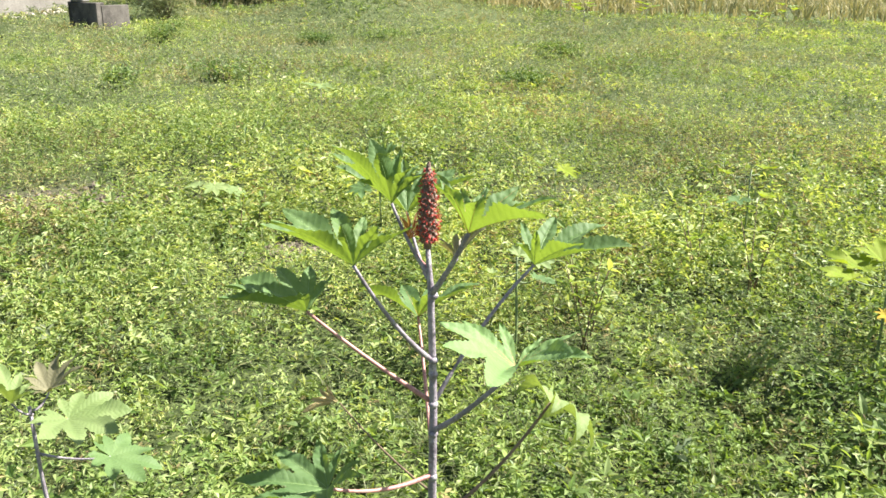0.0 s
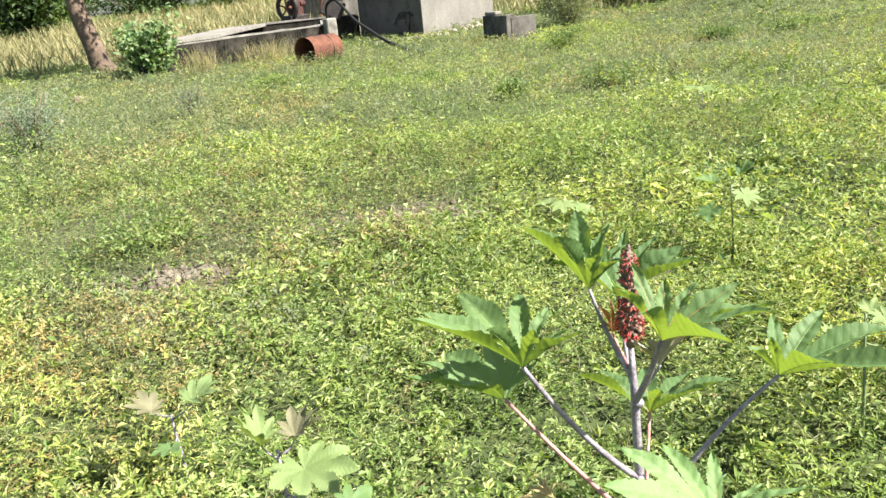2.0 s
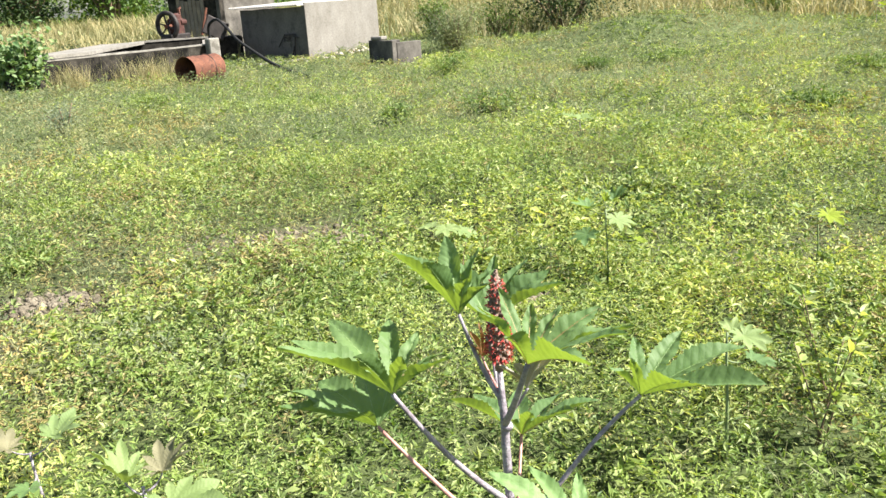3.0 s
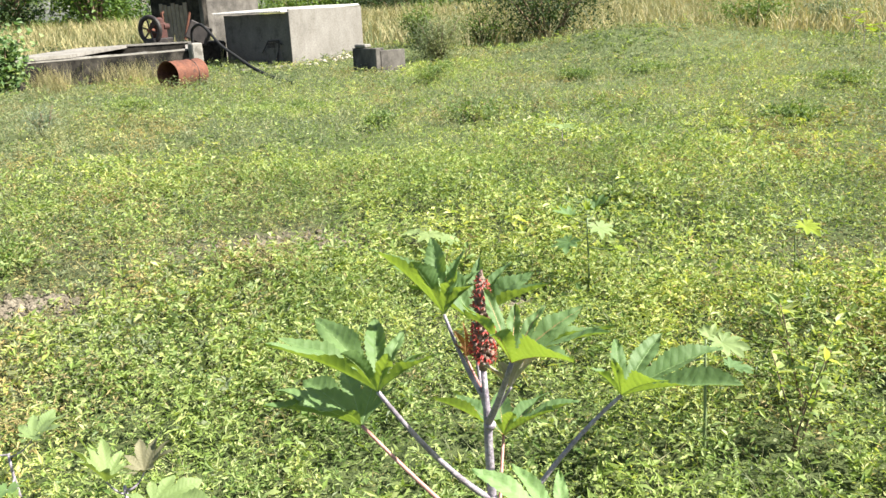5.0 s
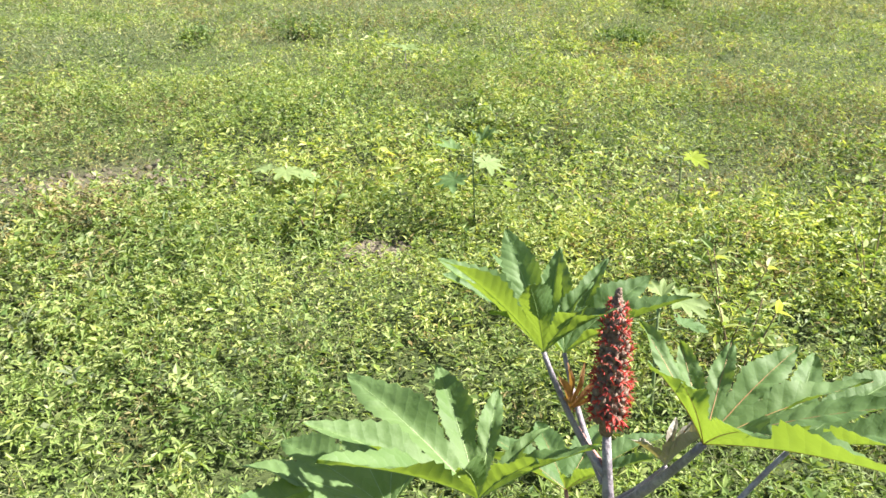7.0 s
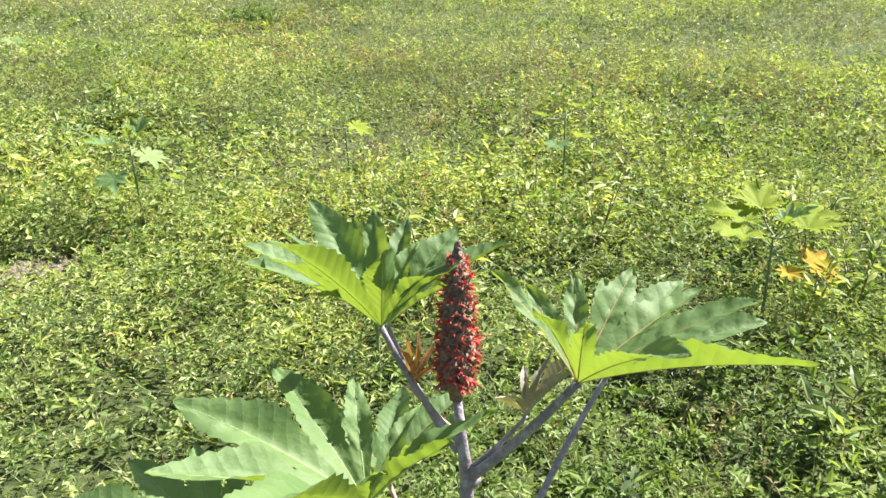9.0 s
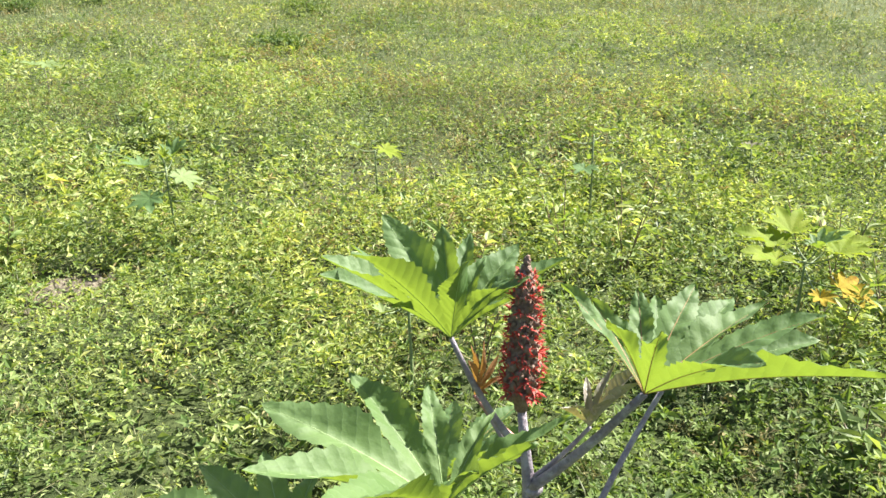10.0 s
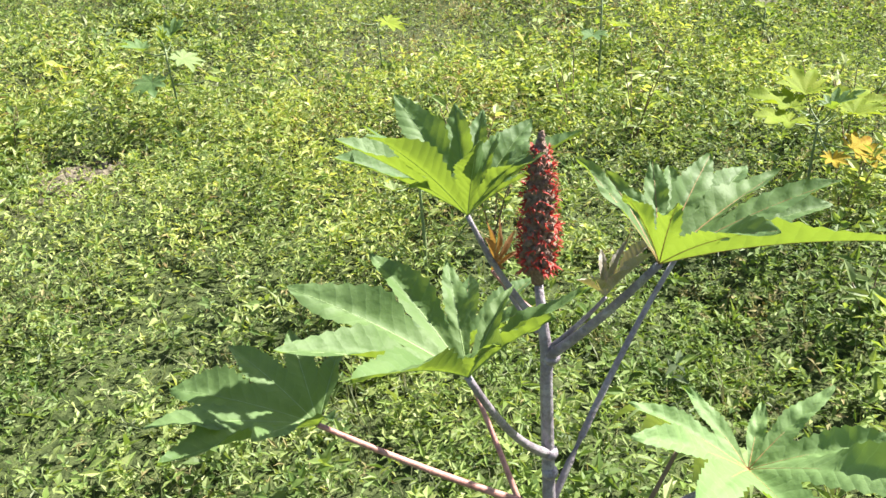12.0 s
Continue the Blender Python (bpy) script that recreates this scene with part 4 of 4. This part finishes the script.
    for cx, cy, sx, sy, h in ((0.07, -0.47, 0.75, 0.14, 0.58), (0, 0.47, 0.9, 0.14, 0.6), (-0.38, 0, 0.14, 1.08, 0.64), (0.38, 0, 0.14, 0.8, 0.46)):
        box(bm, cx, cy, h / 2 - 0.04, sx, sy, h, 0, 0.015)
    box(bm, 0, 0, 0.03, 0.64, 0.8, 0.1)
    part("trough_body", bm, M_ROUGHWALL, p)
    bm = bmesh.new()
    box(bm, -0.34, 0.2, 0.65, 0.22, 0.42, 0.09, 8, 0.02)
    part("loose_block", bm, M_PLASTER, p, "pale broken block on the rim")
    q = thing("wooden_plank", (-4.95, 23.4, 0.06), "weathered grey plank lying at the shed wall", "plank", rz=43)
    bm = bmesh.new()
    box(bm, 0, 0, 0, 1.7, 0.16, 0.05, 0, 0.01)
    part("board", bm, M_CONCRETE, q)


def rock(x, y, s, rz, label="pale rough field stone at the shed foot", mat=M_STONE):
    bm = bmesh.new()
    bmesh.ops.create_icosphere(bm, subdivisions=2, radius=1)
    rnd = random.Random(int(x * 100) + int(y * 37))
    off = Vector((rnd.uniform(0, 9), rnd.uniform(0, 9), rnd.uniform(0, 9)))
    for v in bm.verts:
        v.co *= 1 + 0.35 * noise.noise(v.co * 1.3 + off)
        v.co = Vector((v.co.x * s, v.co.y * s * 0.75, v.co.z * s * 0.55))
    ob = part("rock", bm, mat)
    ob.matrix_basis = pose(x, y, lie1(x, y) + s * 0.25, 0, 0, rz)
    return tagged(ob, label, "stone", "stones at the shed")


cistern()
pump_shed()
well_house()
oil_drum()
diesel_engine()
hose()
trough()
_r = random.Random(3)
for k in range(26):
    f = _r.random()
    rock(-4.35 + 2.2 * f + _r.uniform(-0.1, 0.5), 23.7 + 1.9 * f - _r.uniform(0.0, 0.5), _r.uniform(0.05, 0.15), _r.uniform(0, 180))
rock(-9.6, 14.2, 0.16, 30, "brown stone lying in the grass", M_BROWNSTONE)

# ---------------------------------------------------------------- shrubs and trees


def bush(name, x, y, w, h, n, mat, label, size=0.09, seed=1, narrow=0.45, trunk=0.0, stems=7, category="bush", group="", tmpl=T_MID):
    """Stems that fork out from the foot, and clumps of small leaves round their ends."""
    r = np.random.default_rng(seed)
    z0 = lie1(x, y)
    p = thing(name, (x, y, z0), label, category, group)
    ends = []
    for k in range(stems):
        a = k * math.tau / stems + r.uniform(-0.4, 0.4)
        rad = w / 2 * r.uniform(0.25, 0.85)
        top = Vector((rad * math.cos(a), rad * math.sin(a), trunk + (h - trunk) * r.uniform(0.45, 0.95)))
        root = Vector((0.03 * w * math.cos(a), 0.03 * w * math.sin(a), max(0.0, trunk - 0.05)))
        pts = bend(root, top, 0.08 * h, 6)
        bm = bmesh.new()
        tube(bm, pts, [0.018 * h * (1 - 0.75 * i / 5) + 0.004 for i in range(6)], 5)
        part("branch", bm, M_TWIG, p, smooth=True)
        ends += [(q, 0.16 * w) for q in pts[1 if trunk == 0 else 2:]]
    if trunk > 0:
        bm = bmesh.new()
        tube(bm, [(0, 0, -0.05), (0.03, 0, trunk * 0.5), (0, 0.02, trunk + 0.1)], [0.05 * h, 0.04 * h, 0.03 * h], 9)
        part("trunk", bm, M_TWIG, p, smooth=True)
    c = np.array([q for q, _ in ends])
    idx = r.integers(0, len(c), n)
    P = c[idx] + r.normal(0, 1, (n, 3)) * [0.13 * w, 0.13 * w, 0.11 * h]
    P[:, 2] = np.clip(P[:, 2], 0.02, None)
    yaw, el = r.uniform(0, 6.283, n), r.normal(0.1, 0.6, n)
    L = size * r.uniform(0.6, 1.3, n)
    V, F = leaves(P, yaw, el, L, L * narrow, tmpl)
    raw("foliage", V, F, mat, p)
    return p


bush("grey_green_shrub", 0.0, 23.0, 2.0, 1.25, 4500, M_GREY, "grey-green twiggy shrub beside the trough", 0.09, 21, 0.3, stems=14)
bush("green_shrub", -0.6, 26.3, 1.3, 1.7, 1800, M_BUSH, "upright green shrub behind the trough", 0.1, 22)
bush("green_shrub", 1.6, 29.0, 2.4, 1.5, 2200, M_BUSH, "loose green shrub in tall dry grass", 0.1, 23)
bush("dark_shrub", 3.9, 29.4, 6.0, 3.0, 7000, M_DARKBUSH, "dense dark green thorn shrub", 0.13, 24, 0.5, stems=12)
bush("low_shrub", 12.0, 31.5, 3.8, 1.7, 3600, M_BUSH, "spreading green shrub behind the mound", 0.12, 25)
bush("low_shrub", 16.0, 33.5, 3.0, 1.2, 2400, M_GREY, "low grey shrub at the field edge", 0.12, 26)
bush("broadleaf_shrub", -10.15, 18.75, 1.35, 1.6, 900, M_MILKWEED, "broad-leaved milkweed shrub by the cistern corner", 0.17, 27, 0.6, tmpl=T_FINE)
bush("broadleaf_shrub", -11.1, 19.7, 1.3, 1.2, 700, M_MILKWEED, "broad-leaved milkweed shrub by the cistern corner", 0.17, 28, 0.6, tmpl=T_FINE)
bush("grey_weed_clump", -6.9, 8.6, 1.2, 0.75, 3600, M_SILVER, "feathery grey-green weed clump in the field", 0.06, 31, 0.2, stems=14)
bush("grey_weed_clump", -5.7, 10.8, 0.5, 0.5, 1300, M_SILVER, "small feathery grey-green weed clump in the field", 0.05, 32, 0.16)
for k, (x, y, w, h) in enumerate(((0.5, 10.6, 1.0, 0.3), (-0.85, 10.0, 0.5, 0.22), (-0.2, 16.7, 0.9, 0.4), (-5.2, 13.0, 0.8, 0.35), (2.7, 15.8, 1.0, 0.25), (4.3, 16.8, 1.3, 0.25), (4.3, 9.05, 0.8, 0.24), (-2.6, 6.5, 1.0, 0.16), (1.4, 5.2, 0.6, 0.16), (-3.1, 4.2, 0.9, 0.16), (1.7, 6.0, 0.7, 0.18), (6.5, 12.5, 1.1, 0.28))):
    bush("weed_clump", x, y, w, h, int(1500 * w), M_CLUMP if y > 9 else M_WEED, "darker clump of leafy weeds in the field" if y > 9 else "leafy clump of green weeds in the field", 0.06 if y > 9 else 0.05, 60 + k, 0.4, category="weed", group="weed clumps in the field")
bush("green_shrub", -12.2, 26.5, 0.9, 0.9, 800, M_DARKBUSH, "small dark shrub in dry grass", 0.08, 29)
TREES = ((-16, 40, 9, 8), (-21, 42, 10, 9), (-26.5, 40, 10, 9), (-32, 38, 10, 9), (-38, 34, 10, 9), (-44, 40, 10, 7), (-37, 47, 10, 6.5), (-30, 46, 9, 5), (-24, 48, 9, 5.5), (-18, 46, 8, 4.5), (-12, 49, 8, 5), (-5, 47, 8, 4.2), (2, 50, 8, 4), (9, 49, 8, 3.4), (16, 50, 8, 3.6),
         (23, 46, 8, 3.8), (30, 44, 8, 4), (37, 38, 8, 4.4), (43, 30, 8, 5), (-20.5, 30, 4.5, 4.6), (-24, 33, 5, 4.5))
for k, (x, y, w, h) in enumerate(TREES):
    bush("tree", x * 1.6, y * 1.6, w, h, 2600, (M_BUSH, M_DARKBUSH, M_BUSH)[k % 3], "rounded green tree at the edge of the field", 0.42, 40 + k, 0.6, trunk=0.0, stems=15, category="tree", group="trees behind the field", tmpl=T_FAR)

HEDGE = ((-41, 38, 9, 3.4), (-35, 41, 8, 3.0), (-30, 38, 7, 2.6), (-25.5, 41, 7, 2.8), (-20.5, 40, 6.5, 2.3), (-16, 42, 6.5, 2.6), (-11.5, 41, 6, 2.2), (-7, 43, 6.5, 2.4),
         (-2, 42, 6.5, 2.0), (3, 43, 6.5, 2.1), (8, 42, 6, 2.0), (13, 43, 6, 2.2), (18.5, 41, 6.5, 2.2), (24, 39, 6.5, 2.4))
for k, (x, y, w, h) in enumerate(HEDGE):
    bush("thorn_bush", x * 1.65, y * 1.65, w * 1.6, h * 1.15, 2400, (M_DARKBUSH, M_BUSH)[k % 2], "dense green thorn bush in the hedge behind the field", 0.3, 140 + k, 0.6, stems=13, group="hedge behind the field", tmpl=T_FAR)


def big_tree():
    x, y = -13.35, 21.5
    p = thing("leaning_tree", (x, y, 0), "leaning brown tree trunk with a high crown", "tree")
    bm = bmesh.new()
    trunk = [(0.25, 0.02, -0.1), (0.14, 0, 0.25), (0.0, 0, 0.8), (-0.2, 0, 1.6), (-0.4, 0.1, 2.6), (-0.5, 0.2, 3.8)]
    tube(bm, trunk, [0.42, 0.31, 0.265, 0.25, 0.23, 0.2], 16)
    for v in bm.verts:
        v.co += v.normal * 0 + Vector((noise.noise(v.co * 2.2), noise.noise(v.co * 2.2 + Vector((5, 1, 2))), 0)) * 0.04
    part("trunk", bm, M_BARK, p, smooth=True)
    r = np.random.default_rng(77)
    tips = []
    for k in range(8):
        a = k * 0.785 + r.uniform(-0.3, 0.3)
        e = Vector((0.4 + 4.2 * math.cos(a), 0.4 + 3.6 * math.sin(a), 4.3 + r.uniform(-0.3, 1.2)))
        pts = bend((-0.48, 0.18, 3.5), e, 0.4, 7)
        bm = bmesh.new()
        tube(bm, pts, [0.12 * (1 - 0.11 * i) for i in range(7)], 8)
        part("limb", bm, M_BARK, p, smooth=True)
        tips += pts[2:]
    c = np.array([tuple(q) for q in tips])
    n = 7000
    P = c[r.integers(0, len(c), n)] + r.normal(0, 0.55, (n, 3))
    L = r.uniform(0.14, 0.26, n)
    V, F = leaves(P, r.uniform(0, 6.283, n), r.normal(-0.1, 0.5, n), L, L * 0.45, T_MID)
    raw("crown", V, F, M_BUSH, p)


big_tree()


def tall_weed(x, y, h, n, seed, label="tall leafy green weed standing above the mat"):
    r = np.random.default_rng(seed)
    z0 = lie1(x, y)
    p = thing("tall_weed", (x, y, z0), label, "weed", "tall weeds")
    P, yaw = [], []
    for s in range(4):
        bm = bmesh.new()
        a = r.uniform(0, 6.28)
        top = Vector((0.12 * math.cos(a) * h * 2, 0.12 * math.sin(a) * h * 2, h * r.uniform(0.75, 1.05)))
        pts = bend((0.01 * s, 0, 0), top, 0.02, 7)
        tube(bm, pts, [0.004 * (1 - 0.1 * i) for i in range(7)], 5)
        for i in range(n // 4):
            f = r.uniform(0.2, 1)
            P.append(pts[0].lerp(top, f))
            yaw.append(i * 2.4 + r.uniform(-0.3, 0.3))
        part("stalk", bm, M_TWIG, p, smooth=True)
    L = r.uniform(0.04, 0.085, len(P))
    V, F = leaves(np.array([tuple(q) for q in P]), np.array(yaw), r.normal(0.35, 0.35, len(P)), L, L * 0.36, T_FINE)
    raw("foliage", V, F, M_WEED, p)


for k, (x, y, h) in enumerate(((1.15, 1.45, 0.42), (1.3, 1.75, 0.45), (2.24, 1.76, 0.5), (2.05, 1.95, 0.45), (2.75, 1.05, 0.42), (2.5, 0.7, 0.38), (2.9, 1.3, 0.4), (2.2, 0.75, 0.35), (0.02, 3.35, 0.3), (-0.1, 3.25, 0.28), (0.4, 9.6, 0.45), (0.7, 9.9, 0.45), (0.95, 10.1, 0.4), (1.65, 0.35, 0.3), (1.8, 0.1, 0.3))):
    tall_weed(x, y, h, 70, 100 + k)

# ---------------------------------------------------------------- the mat of weeds and grass over the field
TALL = ((0.65, 9.9, 0.8, 0.5, 0.2), (-0.1, 15.8, 0.8, 0.6, 0.25), (-5.9, 11.1, 1.0, 0.8, 0.3), (-6.9, 8.6, 1.2, 0.8, 0.3), (0.05, 3.35, 0.4, 0.25, 0.12),
        (1.25, 1.55, 0.5, 0.4, 0.06), (2.5, 1.1, 0.8, 0.7, 0.07), (-2.6, 4.0, 0.9, 0.5, 0.08), (-4.6, 16.5, 2.0, 1.0, 0.2))
HUB = np.array([-0.3, -0.7])


def scatter(per_m2, r0, r1, az0=-54, az1=80, seed=0):
    """Plan points between two distances, from az0 to az1 degrees off north towards east, thinned on bare soil."""
    r = np.random.default_rng(seed)
    n = int(per_m2 * radians(az1 - az0) / 2 * (r1 * r1 - r0 * r0))
    d = np.sqrt(r.uniform(r0 * r0, r1 * r1, n))
    a = np.radians(r.uniform(az0, az1, n))
    x, y = HUB[0] + d * np.sin(a), HUB[1] + d * np.cos(a)
    keep = np.ones(n)
    for cx, cy, rx, ry, s in BARE:
        keep *= 1 - s * hump(x, y, cx, cy, rx, ry)
    keep *= 0.22 + 0.6 * vnoise(x * 1.7, y * 1.7, 11) + 1.0 * vnoise(x * 4.6, y * 4.6, 12) ** 1.3
    ok = r.random(n) < keep
    # nothing grows inside the sheds, the cistern and the trough
    ok &= ~((np.abs(x + 5.2) < 3.5) & (y > 24.6) & (y < 29) & (x < -2.2 - (27.5 - y) * 0.0) & (y - 24.2 > -(x + 4.32) * 1.16) & (y - 24.2 > (x + 4.32) * 0.86))
    ok &= ~((x < -6.6) & (x > -9.6) & (y - 18.7 > (x + 9.0) * 1.21 + 0.1) & (y < 26.5) & (y > 19))
    return x[ok], y[ok]


def kinds(x, y, r):
    """Which of the plants grows where: 0 green weed, 1 lime weed, 2 dry, 3 grey-green."""
    lime = vnoise(x * 0.55 + 3, y * 0.55, 21) * 0.6 + vnoise(x * 1.9, y * 1.9, 22) * 0.4 + 0.24 * hump(x, y, 3.2, 12.2, 2.8, 2.6) + 0.22 * hump(x, y, 1.0, 0.2, 1.0, 0.8)
    dry = vnoise(x * 0.8, y * 0.8, 31) * 0.55 + vnoise(x * 2.7, y * 2.7, 32) * 0.45 + 0.09 * hump(x, y, -1.3, 4.2, 1.6, 0.9) + 0.06 * hump(x, y, -2.6, 2.9, 1.2, 0.7) + 0.12 * hump(x, y, 1.8, 3.6, 1.0, 0.5)
    grey = vnoise(x * 0.4, y * 0.4, 41) + 0.35 * hump(x, y, -6, 10, 3, 2.5)
    u = r.random((3, len(x)))
    k = np.zeros(len(x), int)
    far = np.clip(np.hypot(x, y) / 14, 0, 1)
    k[u[0] < np.clip((lime - 0.45 - 0.26 * far) * 3.2, 0.06, 0.85)] = 1
    k[u[2] < np.clip((grey - 0.66) * 1.6 + 0.85 * far * far, 0.03, 0.82)] = 3
    k[u[1] < np.clip((dry - 0.52 - 0.05 * far) * 2.2 + 0.17 * far, 0.03, 0.6)] = 2
    return k


def height_at(x, y):
    h = 0.05 + 0.12 * vnoise(x * 0.9, y * 0.9, 51) + 0.19 * vnoise(x * 3.3, y * 3.3, 52) ** 1.5
    h = h * np.clip(1.25 - np.hypot(x, y) / 16, 0.75, 1.0)
    for cx, cy, rx, ry, s in TALL:
        h = h + s * hump(x, y, cx, cy, rx, ry)
    for cx, cy, rx, ry, s in BARE:
        h = h * (1 - 0.75 * s * hump(x, y - 0.2, cx, cy - 0.3, rx * 1.3, ry * 1.8))
    return h


KIND_MATS = (M_WEED, M_LIME, M_DRY, M_GREY)
KIND_LABELS = ("mat of low green broad-leaved weeds over the field", "patches of lime-green low weeds in the mat",
               "withered brown weeds among the green mat", "grey-green soft weeds in the mat")
KIND_NAMES = ("weed_mat", "lime_weeds", "withered_weeds", "grey_weeds")


def mat_of_weeds(per_m2, r0, r1, K, length, tmpl, seed, wide=0.5, az0=-54, az1=80, low=1.0, clump=4.2, rise=1.0):
    """Sprawling shoots: each leans out from its foot and carries K leaves, most of them round its tip."""
    r = np.random.default_rng(seed + 500)
    x, y = scatter(per_m2, r0, r1, az0, az1, seed)
    n = len(x)
    swell = 0.3 + rise * vnoise(x * clump, y * clump, 91) ** 1.4 + 0.6 * vnoise(x * clump * 0.37, y * clump * 0.37, 92)
    z, h = lie(x, y), low * height_at(x, y) * swell * r.uniform(0.65, 1.15, n)
    k = kinds(x, y, r)
    a, reach = r.uniform(0, 6.283, n), h * r.uniform(0.2, 1.1, n) + 0.01
    big = length * (0.75 + 0.6 * vnoise(x * 0.8, y * 0.8, 61)) * r.choice([0.55, 0.85, 1.15, 1.75], n, p=[0.3, 0.37, 0.25, 0.08])
    slim = (vnoise(x * 1.3, y * 1.3, 71) * 0.6 + 0.7 * r.random(n) > 0.75).astype(float)
    for kind in range(4):
        s = np.nonzero(k == kind)[0]
        if not len(s):
            continue
        m = len(s)
        f = np.tile(np.concatenate([np.linspace(0.3, 0.85, K - K // 2), np.full(K // 2, 1.0)]), m) + r.uniform(-0.08, 0.0, m * K)
        i = np.repeat(s, K)
        out = reach[i] * f ** 1.4
        P = np.stack([x[i] + np.cos(a[i]) * out, y[i] + np.sin(a[i]) * out, z[i] + h[i] * f * (1.25 - 0.25 * f)], 1)
        yaw = np.tile(np.arange(K) * 2.39996, m) + np.repeat(r.uniform(0, 6.283, m), K) + r.uniform(-0.4, 0.4, m * K)
        el = r.normal(0.08, 0.45, m * K) + 0.28 * (f > 0.9)
        L = big[i] * r.uniform(0.6, 1.15, m * K) * (1.2 - 0.35 * f) * (1 + 0.2 * slim[i])
        if kind == 2:
            L, el = L * 0.85, el - 0.35
        w = (1 - 0.45 * slim[i]) * wide * (0.8 + 0.4 * r.random(m * K)) * (0.8 if kind in (2, 3) else 1.0)
        V, F = leaves(P, yaw, el, L, L * w, tmpl, roll=0.55)
        tagged(raw(KIND_NAMES[kind], V, F, KIND_MATS[kind]), KIND_LABELS[kind], "weeds", kind="stuff")


def grass(per_m2, r0, r1, length, width, mat, seed, label, name="grass", az0=-54, az1=80, lean=0.45, where=None, blades=5):
    r = np.random.default_rng(seed + 900)
    x, y = scatter(per_m2, r0, r1, az0, az1, seed)
    if where is not None:
        ok = r.random(len(x)) < where(x, y)
        x, y = x[ok], y[ok]
    n = len(x)
    i = np.repeat(np.arange(n), blades)
    P = np.stack([x[i] + r.normal(0, 0.012, n * blades), y[i] + r.normal(0, 0.012, n * blades), lie(x, y)[i] - 0.01], 1)
    L = length * r.uniform(0.55, 1.3, n * blades)
    el = np.clip(1.45 - np.abs(r.normal(0, lean, n * blades)), 0.15, 1.55)
    V, F = leaves(P, r.uniform(0, 6.283, n * blades), el, L, width * r.uniform(0.7, 1.3, n * blades), T_BLADE, roll=0.8)
    tagged(raw(name, V, F, mat), label, "grass", kind="stuff")


mat_of_weeds(620, 0.9, 2.6, 11, 0.037, T_MID, 1, wide=0.46)
mat_of_weeds(800, 0.9, 5.0, 3, 0.036, T_FAR, 21, wide=0.42, low=0.35)
mat_of_weeds(760, 2.6, 4.6, 10, 0.031, T_FAR, 6, wide=0.46)
mat_of_weeds(460, 4.6, 8.0, 8, 0.036, T_FAR, 2, wide=0.46, clump=3.8, rise=1.4)
mat_of_weeds(380, 5.0, 8.5, 3, 0.036, T_FAR, 23, wide=0.45, low=0.4)
mat_of_weeds(200, 8.0, 14.0, 7, 0.045, T_FAR, 3, wide=0.44, az0=-42, az1=68, clump=3.0, rise=1.3)
mat_of_weeds(125, 14.0, 20.0, 6, 0.05, T_FAR, 7, wide=0.42, az0=-42, az1=60, clump=2.2, rise=1.0)
mat_of_weeds(46, 20.0, 30.0, 6, 0.08, T_FAR, 4, wide=0.4, az0=-42, az1=54, clump=1.5, rise=0.9)
mat_of_weeds(60, 0.3, 5.0, 6, 0.07, T_FAR, 5, az0=80, az1=306)
mat_of_weeds(6, 5.0, 16.0, 6, 0.14, T_FAR, 8, az0=80, az1=306, clump=1.5)
grass(45, 1.0, 4.0, 0.15, 0.0035, M_GRASS, 11, "thin green grass blades among the weeds", lean=0.6)
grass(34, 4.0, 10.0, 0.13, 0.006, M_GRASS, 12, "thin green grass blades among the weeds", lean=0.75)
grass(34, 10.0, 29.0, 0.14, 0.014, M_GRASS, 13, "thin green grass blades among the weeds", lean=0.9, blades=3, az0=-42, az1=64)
grass(14, 1.0, 9.0, 0.2, 0.0035, M_STRAW, 14, "scattered dry straw stalks among the weeds", name="straw", lean=0.95, blades=3)
grass(4.2, 28.5, 68.0, 0.9, 0.036, M_STRAW, 15, "tall pale dry grass beyond the field", name="dry_grass", lean=0.4, blades=4, az0=-40, az1=58)
grass(0.4, 62.0, 110.0, 1.0, 0.14, M_BUSH, 17, "far green rough grass at the edge of the land", name="rough_grass", lean=0.5, blades=3)
grass(260, 17.0, 22.5, 0.62, 0.007, M_STRAW, 16, "tall dry straw grass against the cistern wall", name="dry_grass", lean=0.35,
      where=lambda x, y: np.clip(2.2 * vnoise(x * 1.6, y * 1.6, 81) - 0.7, 0, 1) * np.clip(1.6 - np.abs(y - 18.15 - (x + 9.0) * 1.2 + 0.2) / 0.5, 0, 1) * (x > -9.5) * (x < -6.6))


def clods():
    """Crumbled lumps of soil on the bare patches."""
    bm = bmesh.new()
    r = random.Random(8)
    for cx, cy, rx, ry, s in BARE[:3]:
        for _ in range(420):
            x, y, q = r.gauss(cx, rx * 0.5), r.gauss(cy, ry * 0.5), r.choice((0.008, 0.012, 0.018, 0.03)) * r.uniform(0.7, 1.3)
            m = Matrix.Translation((x, y, lie1(x, y) + q * 0.3)) @ Matrix.Rotation(r.uniform(0, 6), 4, 'Z') @ Matrix.Rotation(r.uniform(0, 6), 4, 'X') @ Matrix.Diagonal((1, r.uniform(0.6, 1), r.uniform(0.5, 0.8), 1))
            bmesh.ops.create_icosphere(bm, subdivisions=1, radius=q, matrix=m)
    ob = part("soil_clods", bm, M_CLOD)
    return tagged(ob, "crumbled grey-brown soil lumps on bare patches", "soil", kind="stuff")


clods()
